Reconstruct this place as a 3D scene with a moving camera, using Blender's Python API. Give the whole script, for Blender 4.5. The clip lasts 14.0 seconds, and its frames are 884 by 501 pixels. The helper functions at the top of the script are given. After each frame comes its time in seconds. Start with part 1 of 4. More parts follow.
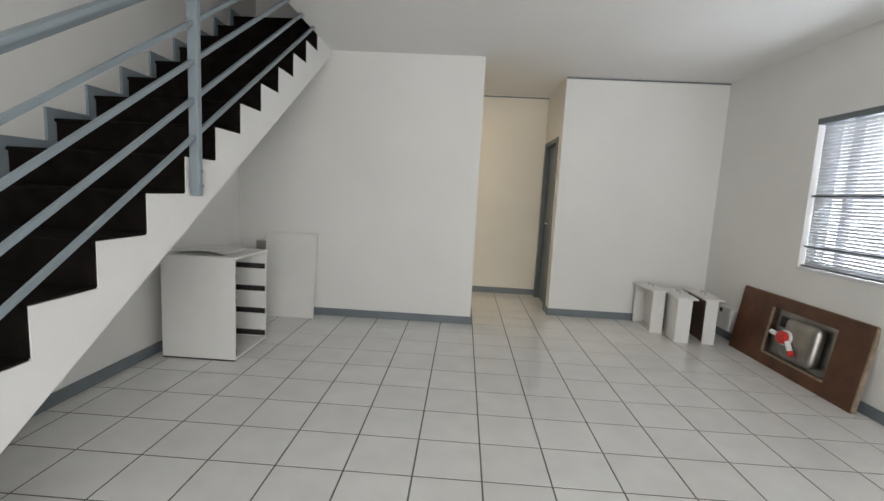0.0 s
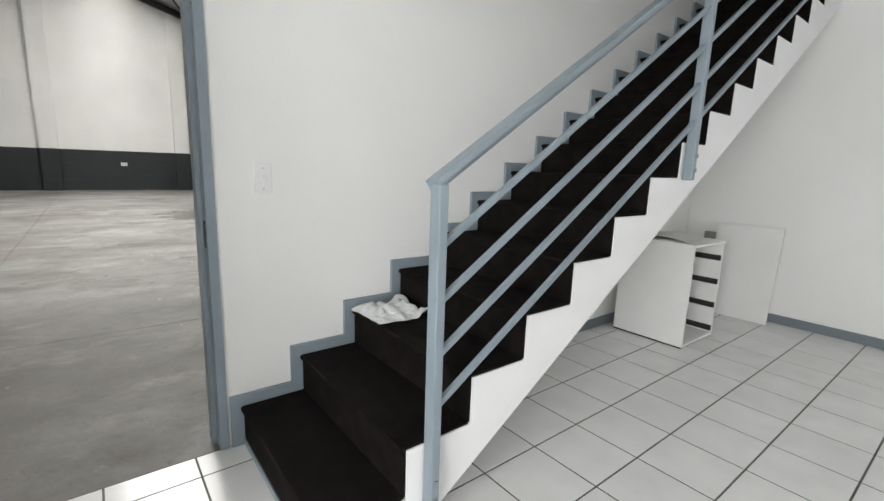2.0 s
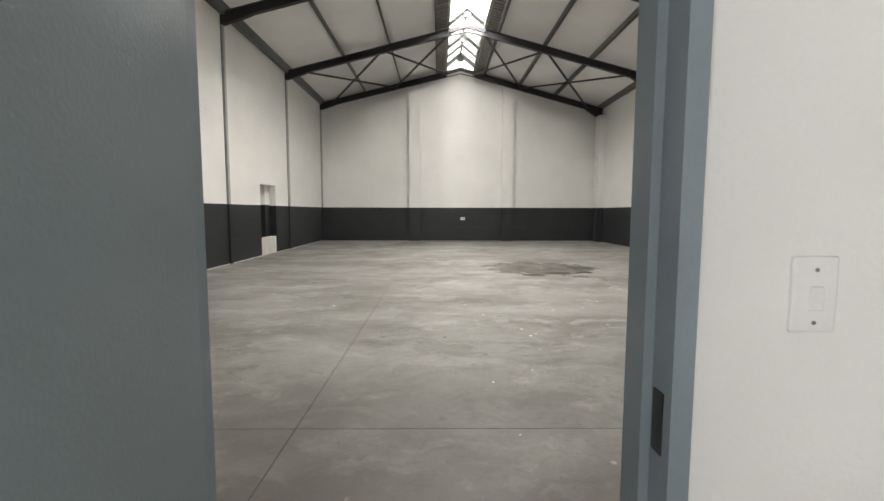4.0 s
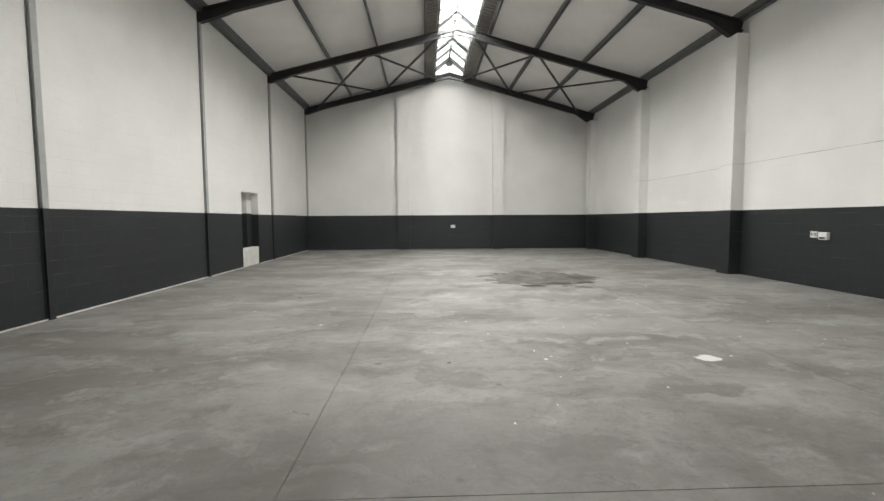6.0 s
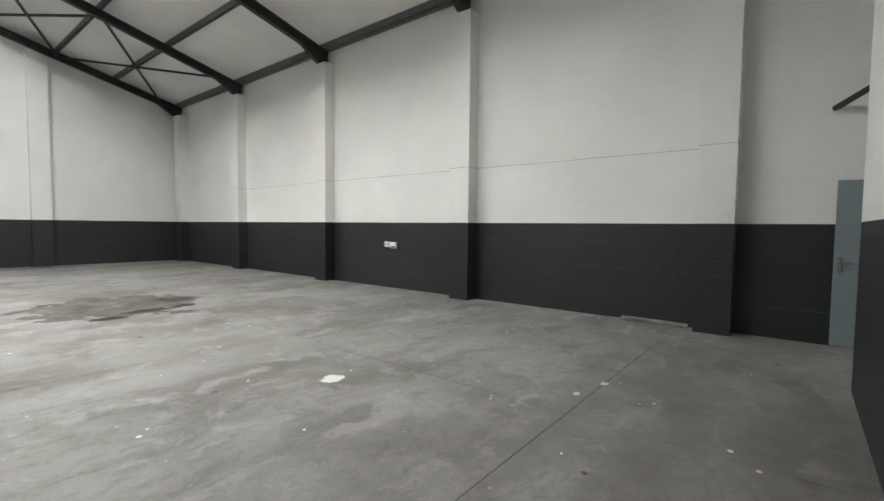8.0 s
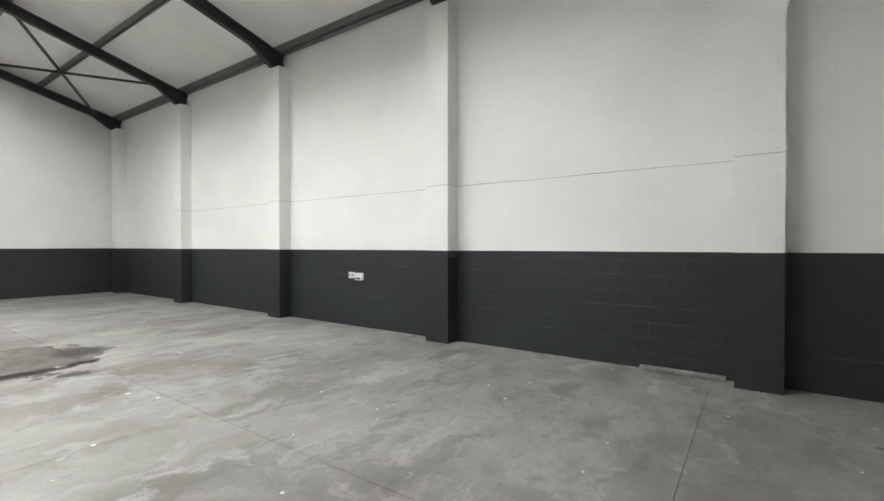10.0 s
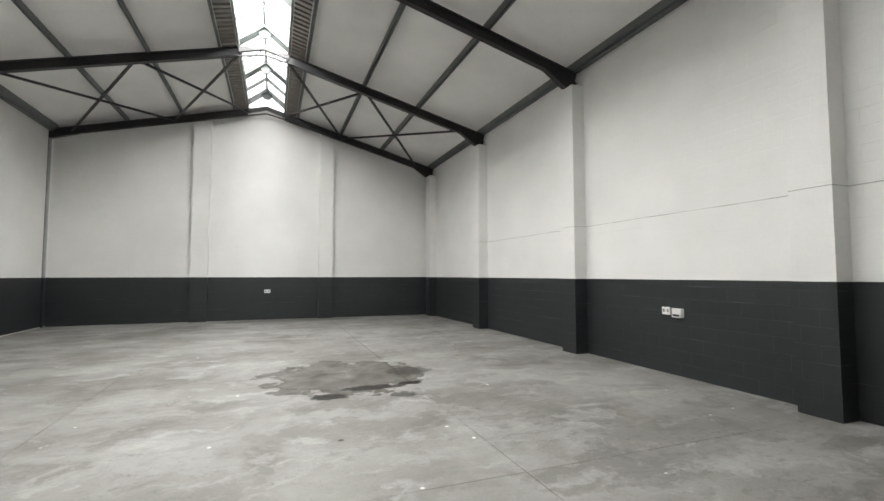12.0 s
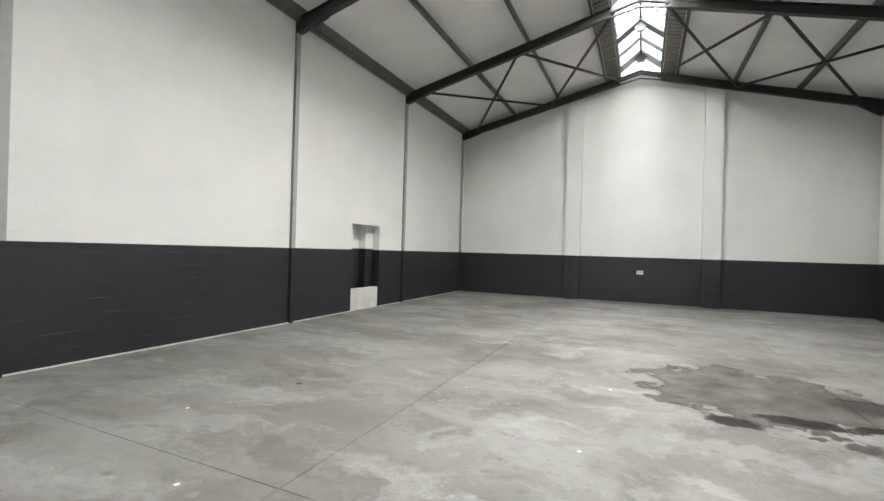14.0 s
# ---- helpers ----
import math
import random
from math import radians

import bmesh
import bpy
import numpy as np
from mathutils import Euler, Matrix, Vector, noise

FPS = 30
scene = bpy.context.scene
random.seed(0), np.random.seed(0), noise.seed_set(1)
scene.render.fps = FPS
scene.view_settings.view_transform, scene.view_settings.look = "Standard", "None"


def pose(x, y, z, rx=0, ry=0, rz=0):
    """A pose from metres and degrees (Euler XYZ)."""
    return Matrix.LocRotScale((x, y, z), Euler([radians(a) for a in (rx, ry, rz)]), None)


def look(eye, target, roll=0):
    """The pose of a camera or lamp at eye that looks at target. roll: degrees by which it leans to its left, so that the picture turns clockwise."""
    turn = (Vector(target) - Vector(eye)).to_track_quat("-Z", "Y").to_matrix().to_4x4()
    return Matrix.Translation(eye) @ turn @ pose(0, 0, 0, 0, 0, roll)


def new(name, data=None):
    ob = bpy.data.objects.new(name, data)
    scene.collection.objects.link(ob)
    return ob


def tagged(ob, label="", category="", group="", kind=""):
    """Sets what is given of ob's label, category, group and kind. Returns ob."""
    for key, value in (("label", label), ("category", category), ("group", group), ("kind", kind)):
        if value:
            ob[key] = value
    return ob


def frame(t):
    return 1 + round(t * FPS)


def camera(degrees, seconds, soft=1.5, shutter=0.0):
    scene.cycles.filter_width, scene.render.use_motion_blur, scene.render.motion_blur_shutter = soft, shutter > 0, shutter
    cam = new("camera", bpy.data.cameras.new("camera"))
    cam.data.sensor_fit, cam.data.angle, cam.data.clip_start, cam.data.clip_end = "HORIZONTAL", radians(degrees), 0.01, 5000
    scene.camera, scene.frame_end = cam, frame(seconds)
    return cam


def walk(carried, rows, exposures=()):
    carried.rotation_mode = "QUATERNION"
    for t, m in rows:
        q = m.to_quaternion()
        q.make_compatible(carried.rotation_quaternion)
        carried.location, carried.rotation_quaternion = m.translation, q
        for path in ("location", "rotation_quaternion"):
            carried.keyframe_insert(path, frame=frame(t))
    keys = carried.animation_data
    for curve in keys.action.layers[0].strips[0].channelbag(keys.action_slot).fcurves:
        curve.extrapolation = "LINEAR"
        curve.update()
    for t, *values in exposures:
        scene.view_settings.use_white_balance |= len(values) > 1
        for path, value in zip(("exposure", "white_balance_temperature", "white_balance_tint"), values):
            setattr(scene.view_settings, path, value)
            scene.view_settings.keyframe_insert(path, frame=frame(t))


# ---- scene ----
cam = camera(89.6, 14.0)
PATH = [
    (0, (-0.34, 0.425, 1.308), (-0.424, 2.407, 1.055), 3.0),
    (0.5, (-0.343, 0.366, 1.264), (-0.84, 2.285, 0.999), 0.5),
    (1, (-0.352, 0.215, 1.28), (-1.2, 2.003, 0.993), -0.95),
    (1.5, (-0.405, 0.172, 1.266), (-1.631, 1.715, 0.929), 0.0),
    (2, (-0.618, 0.19, 1.257), (-2.164, 1.405, 0.892), 1.85),
    (2.2, (-0.764, 0.224, 1.256), (-2.411, 1.293, 0.875), 2.5),
    (2.5, (-0.93, 0.205, 1.271), (-2.71, 1.049, 0.926), 2.6),
    (2.7, (-1.02, 0.195, 1.286), (-2.88, 0.855, 0.962), 2.4),
    (3, (-1.235, 0.2, 1.29), (-3.174, 0.602, 1.012), 1.3),
    (3.4, (-1.485, 0.187, 1.307), (-3.462, 0.363, 1.066), 0.9),
    (4.2, (-2.0, 0.138, 1.327), (-3.993, 0.142, 1.16), 0.0),
    (6.3, (-2.495, 0.0, 1.33), (-4.488, 0.118, 1.204), -0.5),
    (6.5, (-2.54, 0.02, 1.325), (-4.514, 0.324, 1.189), -0.7),
    (7, (-2.75, 0.05, 1.345), (-4.533, 0.942, 1.164), -0.9),
    (7.5, (-2.86, 0.03, 1.41), (-4.369, 1.334, 1.253), 0.3),
    (7.7, (-2.98, 0.06, 1.415), (-4.342, 1.517, 1.263), 0.7),
    (9.8, (-3.98, 1.08, 1.562), (-5.026, 2.785, 1.527), 0.2),
    (10, (-4.089, 1.224, 1.57), (-5.242, 2.859, 1.551), 0.0),
    (10.5, (-4.381, 1.372, 1.593), (-5.746, 2.833, 1.632), -0.2),
    (11, (-4.636, 1.373, 1.593), (-6.184, 2.635, 1.678), 0.3),
    (11.5, (-4.903, 1.367, 1.583), (-6.624, 2.379, 1.695), 0.2),
    (12, (-5.142, 1.436, 1.571), (-7.01, 2.143, 1.682), 0.0),
    (12.5, (-5.372, 1.433, 1.531), (-7.33, 1.828, 1.621), 0.5),
    (13, (-5.595, 1.283, 1.524), (-7.593, 1.359, 1.568), 1.6),
    (13.5, (-5.91, 1.224, 1.458), (-7.883, 0.9, 1.476), 2.05),
    (14, (-6.17, 1.33, 1.526), (-7.992, 0.507, 1.528), 1.65),
]
walk(cam, [(t, look(eye, target, roll)) for t, eye, target, roll in PATH],
     exposures=[(0.0, -0.35, 6700, 10), (0.6, -0.2, 6650, 10), (1.2, 0.03, 6500, 10), (2.0, 0.05, 6500, 10), (2.4, -0.05, 6500, 10), (3.0, 0.0, 6750, 11), (4.2, 0.0, 6800, 11), (6.4, 0.05, 6450, 9), (7.5, 0.0, 6400, 9), (10.0, 0.42, 6350, 9), (11.0, 0.3, 6350, 9), (12.0, 0.15, 6400, 9), (14.0, 0.15, 6400, 9)])

# ---- world and light ----
world = bpy.data.worlds.new("sky")
scene.world = world
world.use_nodes = True
wn, wl = world.node_tree.nodes, world.node_tree.links
sky = wn.new("ShaderNodeTexSky")
sky.sky_type, sky.sun_disc = "NISHITA", False
sky.sun_elevation, sky.sun_rotation = radians(55), radians(200)
wn["Background"].inputs["Strength"].default_value = 0.12
wl.new(sky.outputs["Color"], wn["Background"].inputs["Color"])


def area(name, m, sx, sy, watts, colour=(1, 1, 1)):
    lamp = bpy.data.lights.new(name, "AREA")
    lamp.shape, lamp.size, lamp.size_y, lamp.energy, lamp.color = "RECTANGLE", sx, sy, watts, colour
    ob = new(name, lamp)
    ob.matrix_world = m
    return ob


sun = bpy.data.lights.new("sun", "SUN")
sun.energy, sun.angle, sun.color = 1.0, radians(12), (1.0, 0.97, 0.92)
new("sun", sun).matrix_world = look((0, 0, 20), (-4, 6, 0))

SKYLIGHT_W, WINDOW_W, FRONT_FILL_W, HALL_W = 1540.0, 42.0, 146.0, 9.0
for tilt_side in (-1, 1):
    area("skylight_daylight", pose(-11.75, 1.1 + tilt_side * 0.36, 8.28, -tilt_side * 42, 0, 0), 13.4, 0.8, SKYLIGHT_W, (1.0, 0.985, 0.955))
area("window_daylight", pose(2.56, 3.3, 1.45, 0, 90, 0), 1.1, 1.6, WINDOW_W, (0.86, 0.92, 1.0))
# added fill from the south; no daylight source is known on that side
area("front_fill", pose(0.35, -2.58, 1.25, 90, 0, 0), 2.0, 2.2, FRONT_FILL_W, (1.0, 0.99, 0.97))
area("hall_lamp", pose(-0.95, 5.75, 2.5), 0.3, 0.3, HALL_W, (1.0, 0.78, 0.5))

# ---- materials ----


def mat(name, colour, rough=0.6, metal=0.0, vary=0.06, scale=3.0, fine=60.0, bump=0.05, tint=None, obj_vary=0.0, spec=0.5):
    """A painted or plain surface: base colour with two scales of variation, and a fine relief."""
    m = bpy.data.materials.new(name)
    m.use_nodes = True
    n, l = m.node_tree.nodes, m.node_tree.links
    b = n["Principled BSDF"]
    b.inputs["Roughness"].default_value, b.inputs["Metallic"].default_value = rough, metal
    b.inputs["Specular IOR Level"].default_value = spec
    geo = n.new("ShaderNodeNewGeometry")
    big, small = n.new("ShaderNodeTexNoise"), n.new("ShaderNodeTexNoise")
    big.inputs["Scale"].default_value, small.inputs["Scale"].default_value = scale, fine
    big.inputs["Detail"].default_value, small.inputs["Detail"].default_value = 5, 3
    for t in (big, small):
        l.new(geo.outputs["Position"], t.inputs["Vector"])
    add = n.new("ShaderNodeMath")
    add.operation = "MULTIPLY_ADD"
    l.new(small.outputs["Fac"], add.inputs[0])
    add.inputs[1].default_value = 0.35
    l.new(big.outputs["Fac"], add.inputs[2])
    ramp = n.new("ShaderNodeMapRange")
    ramp.inputs["From Min"].default_value, ramp.inputs["From Max"].default_value = 0.45, 0.95
    l.new(add.outputs[0], ramp.inputs["Value"])
    mix = n.new("ShaderNodeMix")
    mix.data_type = "RGBA"
    low = tint or tuple(c * (1 - 2 * vary) for c in colour)
    mix.inputs["A"].default_value, mix.inputs["B"].default_value = (*low, 1), (*[min(1, c * (1 + vary)) for c in colour], 1)
    l.new(ramp.outputs["Result"], mix.inputs["Factor"])
    out = mix.outputs["Result"]
    if obj_vary:
        info, hsv = n.new("ShaderNodeObjectInfo"), n.new("ShaderNodeHueSaturation")
        r = n.new("ShaderNodeMapRange")
        r.inputs["To Min"].default_value, r.inputs["To Max"].default_value = 1 - obj_vary, 1 + obj_vary
        l.new(info.outputs["Random"], r.inputs["Value"])
        l.new(r.outputs["Result"], hsv.inputs["Value"])
        l.new(out, hsv.inputs["Color"])
        out = hsv.outputs["Color"]
    l.new(out, b.inputs["Base Color"])
    if bump:
        bm_ = n.new("ShaderNodeBump")
        bm_.inputs["Strength"].default_value, bm_.inputs["Distance"].default_value = bump, 0.01
        l.new(small.outputs["Fac"], bm_.inputs["Height"])
        l.new(bm_.outputs["Normal"], b.inputs["Normal"])
    m["out"] = 0
    return m


def block_wall(name, colour, rough, vary, streak=0.0, rubbed=(0.1, 0.1, 0.1)):
    """Painted block masonry: faint courses under thick paint."""
    m = mat(name, colour, rough, 0, vary, 0.9, 30, 0.12)
    n, l = m.node_tree.nodes, m.node_tree.links
    b = n["Principled BSDF"]
    geo = n.new("ShaderNodeNewGeometry")
    sep, comb, add = n.new("ShaderNodeSeparateXYZ"), n.new("ShaderNodeCombineXYZ"), n.new("ShaderNodeMath")
    l.new(geo.outputs["Position"], sep.inputs[0])
    l.new(sep.outputs["X"], add.inputs[0])
    l.new(sep.outputs["Y"], add.inputs[1])
    l.new(add.outputs[0], comb.inputs["X"])
    l.new(sep.outputs["Z"], comb.inputs["Y"])
    br = n.new("ShaderNodeTexBrick")
    br.inputs["Scale"].default_value = 1.0
    br.inputs["Brick Width"].default_value, br.inputs["Row Height"].default_value = 0.4, 0.2
    br.inputs["Mortar Size"].default_value, br.inputs["Mortar Smooth"].default_value = 0.006, 0.6
    l.new(comb.outputs[0], br.inputs["Vector"])
    bump = n.new("ShaderNodeBump")
    bump.invert = True
    bump.inputs["Strength"].default_value, bump.inputs["Distance"].default_value = 0.4, 0.008
    l.new(br.outputs["Fac"], bump.inputs["Height"])
    old = b.inputs["Normal"].links[0].from_socket
    l.new(old, bump.inputs["Normal"])
    l.new(bump.outputs["Normal"], b.inputs["Normal"])
    if streak:
        # paint rubbed thin along the bed joints
        stripe = n.new("ShaderNodeMath")
        stripe.operation = "PINGPONG"
        l.new(sep.outputs["Z"], stripe.inputs[0])
        stripe.inputs[1].default_value = 0.1
        edge = n.new("ShaderNodeMapRange")
        for key, v in (("From Min", 0.0), ("From Max", 0.007), ("To Min", 1.0), ("To Max", 0.0)):
            edge.inputs[key].default_value = v
        l.new(stripe.outputs[0], edge.inputs["Value"])
        stretch = n.new("ShaderNodeVectorMath")
        stretch.operation = "MULTIPLY"
        stretch.inputs[1].default_value = (1.6, 6.0, 1.0)
        l.new(comb.outputs[0], stretch.inputs[0])
        patch = n.new("ShaderNodeTexNoise")
        patch.inputs["Scale"].default_value, patch.inputs["Detail"].default_value = 1.0, 4
        l.new(stretch.outputs[0], patch.inputs["Vector"])
        worn = n.new("ShaderNodeMapRange")
        for key, v in (("From Min", 0.55), ("From Max", 0.64), ("To Min", 0.0), ("To Max", streak)):
            worn.inputs[key].default_value = v
        l.new(patch.outputs["Fac"], worn.inputs["Value"])
        both = n.new("ShaderNodeMath")
        both.operation = "MULTIPLY"
        l.new(edge.outputs[0], both.inputs[0])
        l.new(worn.outputs[0], both.inputs[1])
        x = n.new("ShaderNodeMix")
        x.data_type = "RGBA"
        l.new(both.outputs[0], x.inputs["Factor"])
        l.new(b.inputs["Base Color"].links[0].from_socket, x.inputs["A"])
        x.inputs["B"].default_value = (*rubbed, 1)
        l.new(x.outputs["Result"], b.inputs["Base Color"])
    return m


def concrete(name):
    """Worn warehouse concrete: cloudy trowel marks, paint specks, dark stains with ragged rims."""
    m = bpy.data.materials.new(name)
    m.use_nodes = True
    n, l = m.node_tree.nodes, m.node_tree.links
    b = n["Principled BSDF"]
    geo = n.new("ShaderNodeNewGeometry")
    pos = geo.outputs["Position"]

    def noise_at(scale, detail=6, rough=0.6, src=pos):
        t = n.new("ShaderNodeTexNoise")
        t.inputs["Scale"].default_value, t.inputs["Detail"].default_value, t.inputs["Roughness"].default_value = scale, detail, rough
        l.new(src, t.inputs["Vector"])
        return t

    def ranged(sock, a, c, lo=0.0, hi=1.0):
        r = n.new("ShaderNodeMapRange")
        for key, v in (("From Min", a), ("From Max", c), ("To Min", lo), ("To Max", hi)):
            r.inputs[key].default_value = v
        l.new(sock, r.inputs["Value"])
        return r.outputs["Result"]

    def mixed(fac, a, c, mode="MIX"):
        x = n.new("ShaderNodeMix")
        x.data_type, x.blend_type = "RGBA", mode
        for key, v in (("Factor", fac), ("A", a), ("B", c)):
            if isinstance(v, (tuple, float)):
                x.inputs[key].default_value = v if isinstance(v, float) else (*v, 1)
            else:
                l.new(v, x.inputs[key])
        return x.outputs["Result"]

    def math_(op, a, c):
        x = n.new("ShaderNodeMath")
        x.operation = op
        for i_, v in enumerate((a, c)):
            if isinstance(v, (int, float)):
                x.inputs[i_].default_value = v
            else:
                l.new(v, x.inputs[i_])
        return x.outputs[0]

    stretch = n.new("ShaderNodeMapping")
    stretch.inputs["Scale"].default_value = (1.0, 0.5, 1.0)
    stretch.inputs["Rotation"].default_value = (0, 0, 0.5)
    l.new(pos, stretch.inputs["Vector"])
    # warped position gives ragged, tongue-like wear patches
    warp = n.new("ShaderNodeVectorMath")
    warp.operation = "MULTIPLY_ADD"
    wn_ = noise_at(1.5, 5, 0.6)
    l.new(wn_.outputs["Color"], warp.inputs[0])
    warp.inputs[1].default_value = (0.9, 0.9, 0.0)
    l.new(stretch.outputs[0], warp.inputs[2])
    wpos = warp.outputs[0]
    zone = ranged(noise_at(0.33, 3, 0.5).outputs["Fac"], 0.4, 0.6)
    col = mixed(ranged(noise_at(0.4, 4, 0.55).outputs["Fac"], 0.35, 0.66), (0.15, 0.143, 0.131), (0.25, 0.243, 0.231))
    col = mixed(ranged(noise_at(0.9, 7, 0.6, wpos).outputs["Fac"], 0.46, 0.62, 0, 0.65), col, (0.33, 0.324, 0.314))
    col = mixed(ranged(noise_at(1.5, 8, 0.62, wpos).outputs["Fac"], 0.53, 0.60, 0, 0.5), col, (0.115, 0.108, 0.097))
    col = mixed(ranged(noise_at(2.3, 9, 0.66, wpos).outputs["Fac"], 0.53, 0.67, 0, 0.6), col, (0.40, 0.394, 0.384))
    fine = ranged(noise_at(11, 9, 0.72, stretch.outputs[0]).outputs["Fac"], 0.52, 0.64, 0, 0.4)
    col = mixed(math_("MULTIPLY", fine, ranged(zone, 0.0, 1.0, 0.25, 1.0)), col, (0.075, 0.07, 0.064))
    col = mixed(ranged(noise_at(34, 6, 0.7).outputs["Fac"], 0.50, 0.72, 0, 0.3), col, (0.10, 0.095, 0.088))
    scuff = math_("MULTIPLY", ranged(noise_at(6.0, 10, 0.75, wpos).outputs["Fac"], 0.57, 0.67, 0, 0.55), ranged(zone, 0.0, 1.0, 0.2, 1.0))
    col = mixed(scuff, col, (0.47, 0.465, 0.455))
    hair = noise_at(1.1, 4, 0.55, wpos).outputs["Fac"]
    crack = math_("MULTIPLY", ranged(math_("ABSOLUTE", math_("SUBTRACT", hair, 0.5), 0.0), 0.0, 0.0022, 0.5, 0.0), ranged(noise_at(0.8, 2).outputs["Fac"], 0.5, 0.58))
    col = mixed(crack, col, (0.07, 0.066, 0.06))
    v = n.new("ShaderNodeTexVoronoi")
    v.inputs["Scale"].default_value = 2.2
    l.new(pos, v.inputs["Vector"])
    speck = math_("MULTIPLY", ranged(v.outputs["Distance"], 0.035, 0.055, 1, 0), ranged(noise_at(1.1).outputs["Fac"], 0.5, 0.55))
    col = mixed(speck, col, (0.72, 0.71, 0.69))
    v2 = n.new("ShaderNodeTexVoronoi")
    v2.inputs["Scale"].default_value = 1.3
    l.new(pos, v2.inputs["Vector"])
    spot = math_("MULTIPLY", ranged(v2.outputs["Distance"], 0.03, 0.06, 0.8, 0), ranged(noise_at(0.9).outputs["Fac"], 0.45, 0.5))
    col = mixed(spot, col, (0.07, 0.065, 0.06))
    sep = n.new("ShaderNodeSeparateXYZ")
    l.new(pos, sep.inputs[0])
    wob = noise_at(2.4, 8, 0.62).outputs["Fac"]
    frag = noise_at(7.0, 6, 0.65).outputs["Fac"]

    def blot(cx, cy, rx, ry, edge, jag):
        dx = math_("DIVIDE", math_("SUBTRACT", sep.outputs["X"], cx), rx)
        dy = math_("DIVIDE", math_("SUBTRACT", sep.outputs["Y"], cy), ry)
        d = math_("ADD", math_("MULTIPLY", dx, dx), math_("MULTIPLY", dy, dy))
        d = math_("ADD", d, math_("MULTIPLY", math_("SUBTRACT", frag if rx < 0.5 else wob, 0.5), jag))
        return ranged(d, 1 - edge, 1 + edge, 1, 0)

    def ring(cx, cy, rx, ry, jag, width):
        dx = math_("DIVIDE", math_("SUBTRACT", sep.outputs["X"], cx), rx)
        dy = math_("DIVIDE", math_("SUBTRACT", sep.outputs["Y"], cy), ry)
        d = math_("ADD", math_("MULTIPLY", dx, dx), math_("MULTIPLY", dy, dy))
        d = math_("ADD", d, math_("MULTIPLY", math_("SUBTRACT", wob, 0.5), jag))
        return ranged(math_("ABSOLUTE", math_("SUBTRACT", d, 0.9), 0.0), 0.0, width, 1, 0)

    # broad ragged zone, darker and browner towards the office door
    dark_by_door = math_("MULTIPLY", blot(-3.0, 1.2, 2.6, 4.6, 0.9, 2.5), ranged(noise_at(2.2, 8, 0.65).outputs["Fac"], 0.3, 0.6, 0.25, 0.7))
    col = mixed(dark_by_door, col, (0.105, 0.098, 0.089))
    halo = blot(-13.65, 2.65, 0.6, 0.75, 0.15, 3.0)
    col = mixed(math_("MULTIPLY", halo, 0.5), col, (0.13, 0.126, 0.115))
    old = blot(-12.3, 2.5, 1.15, 1.2, 0.05, 3.0)
    col = mixed(math_("MULTIPLY", old, ranged(noise_at(2.6, 8, 0.65).outputs["Fac"], 0.34, 0.66, 0.95, 0.45)), col, (0.06, 0.055, 0.045))
    col = mixed(math_("MULTIPLY", ring(-12.3, 2.5, 1.15, 1.2, 3.0, 0.16), 0.55), col, (0.045, 0.041, 0.034))
    for cx, cy, rx, ry, jag, dark in ((-11.12, 2.14, 0.13, 0.24, 2.2, 0.97), (-11.42, 2.78, 0.13, 0.42, 4.0, 0.93), (-11.5, 3.36, 0.10, 0.17, 2.4, 0.97),
                                      (-10.93, 3.08, 0.12, 0.18, 5.0, 0.7), (-12.3, 3.55, 0.3, 0.35, 3.5, 0.6)):
        col = mixed(math_("MULTIPLY", blot(cx, cy, rx, ry, 0.3, jag), dark), col, (0.012, 0.011, 0.009))
    brown = math_("MULTIPLY", blot(-9.35, 1.4, 0.45, 0.2, 0.5, 4.0), ranged(frag, 0.45, 0.55, 0.0, 0.5))
    col = mixed(brown, col, (0.10, 0.092, 0.078))
    col = mixed(math_("MULTIPLY", blot(-21.6, 1.6, 0.45, 2.6, 0.6, 3.0), 0.6), col, (0.085, 0.08, 0.07))
    splash = blot(-6.50, 2.68, 0.09, 0.12, 0.2, 3.2)
    col = mixed(splash, col, (0.66, 0.65, 0.63))
    for cx, cy, r in ((-3.7, 2.54, 0.016), (-3.29, 3.31, 0.014), (-3.45, 3.49, 0.018), (-4.6, 3.8, 0.03), (-4.5, 4.2, 0.035)):
        col = mixed(math_("MULTIPLY", blot(cx, cy, r, r * 1.3, 0.3, 5.0), 0.85), col, (0.68, 0.67, 0.65))
    for cx, cy, r in ((-4.08, 2.63, 0.018), (-6.49, 0.22, 0.02), (-10.06, -2.13, 0.04), (-9.54, 2.07, 0.03)):
        col = mixed(math_("MULTIPLY", blot(cx, cy, r, r, 0.3, 2.0), 0.85), col, (0.03, 0.028, 0.026))
    near = math_("MULTIPLY", blot(-4.6, 2.4, 1.1, 1.6, 0.9, 3.0), ranged(noise_at(9, 9, 0.8).outputs["Fac"], 0.52, 0.7, 0, 0.7))
    col = mixed(near, col, (0.1, 0.095, 0.09))
    b.inputs["Specular IOR Level"].default_value = 0.25
    l.new(col, b.inputs["Base Color"])
    l.new(ranged(noise_at(1.7).outputs["Fac"], 0.3, 0.7, 0.46, 0.66), b.inputs["Roughness"])
    bump = n.new("ShaderNodeBump")
    bump.inputs["Strength"].default_value, bump.inputs["Distance"].default_value = 0.25, 0.01
    l.new(noise_at(18, 8, 0.7).outputs["Fac"], bump.inputs["Height"])
    l.new(bump.outputs["Normal"], b.inputs["Normal"])
    return m


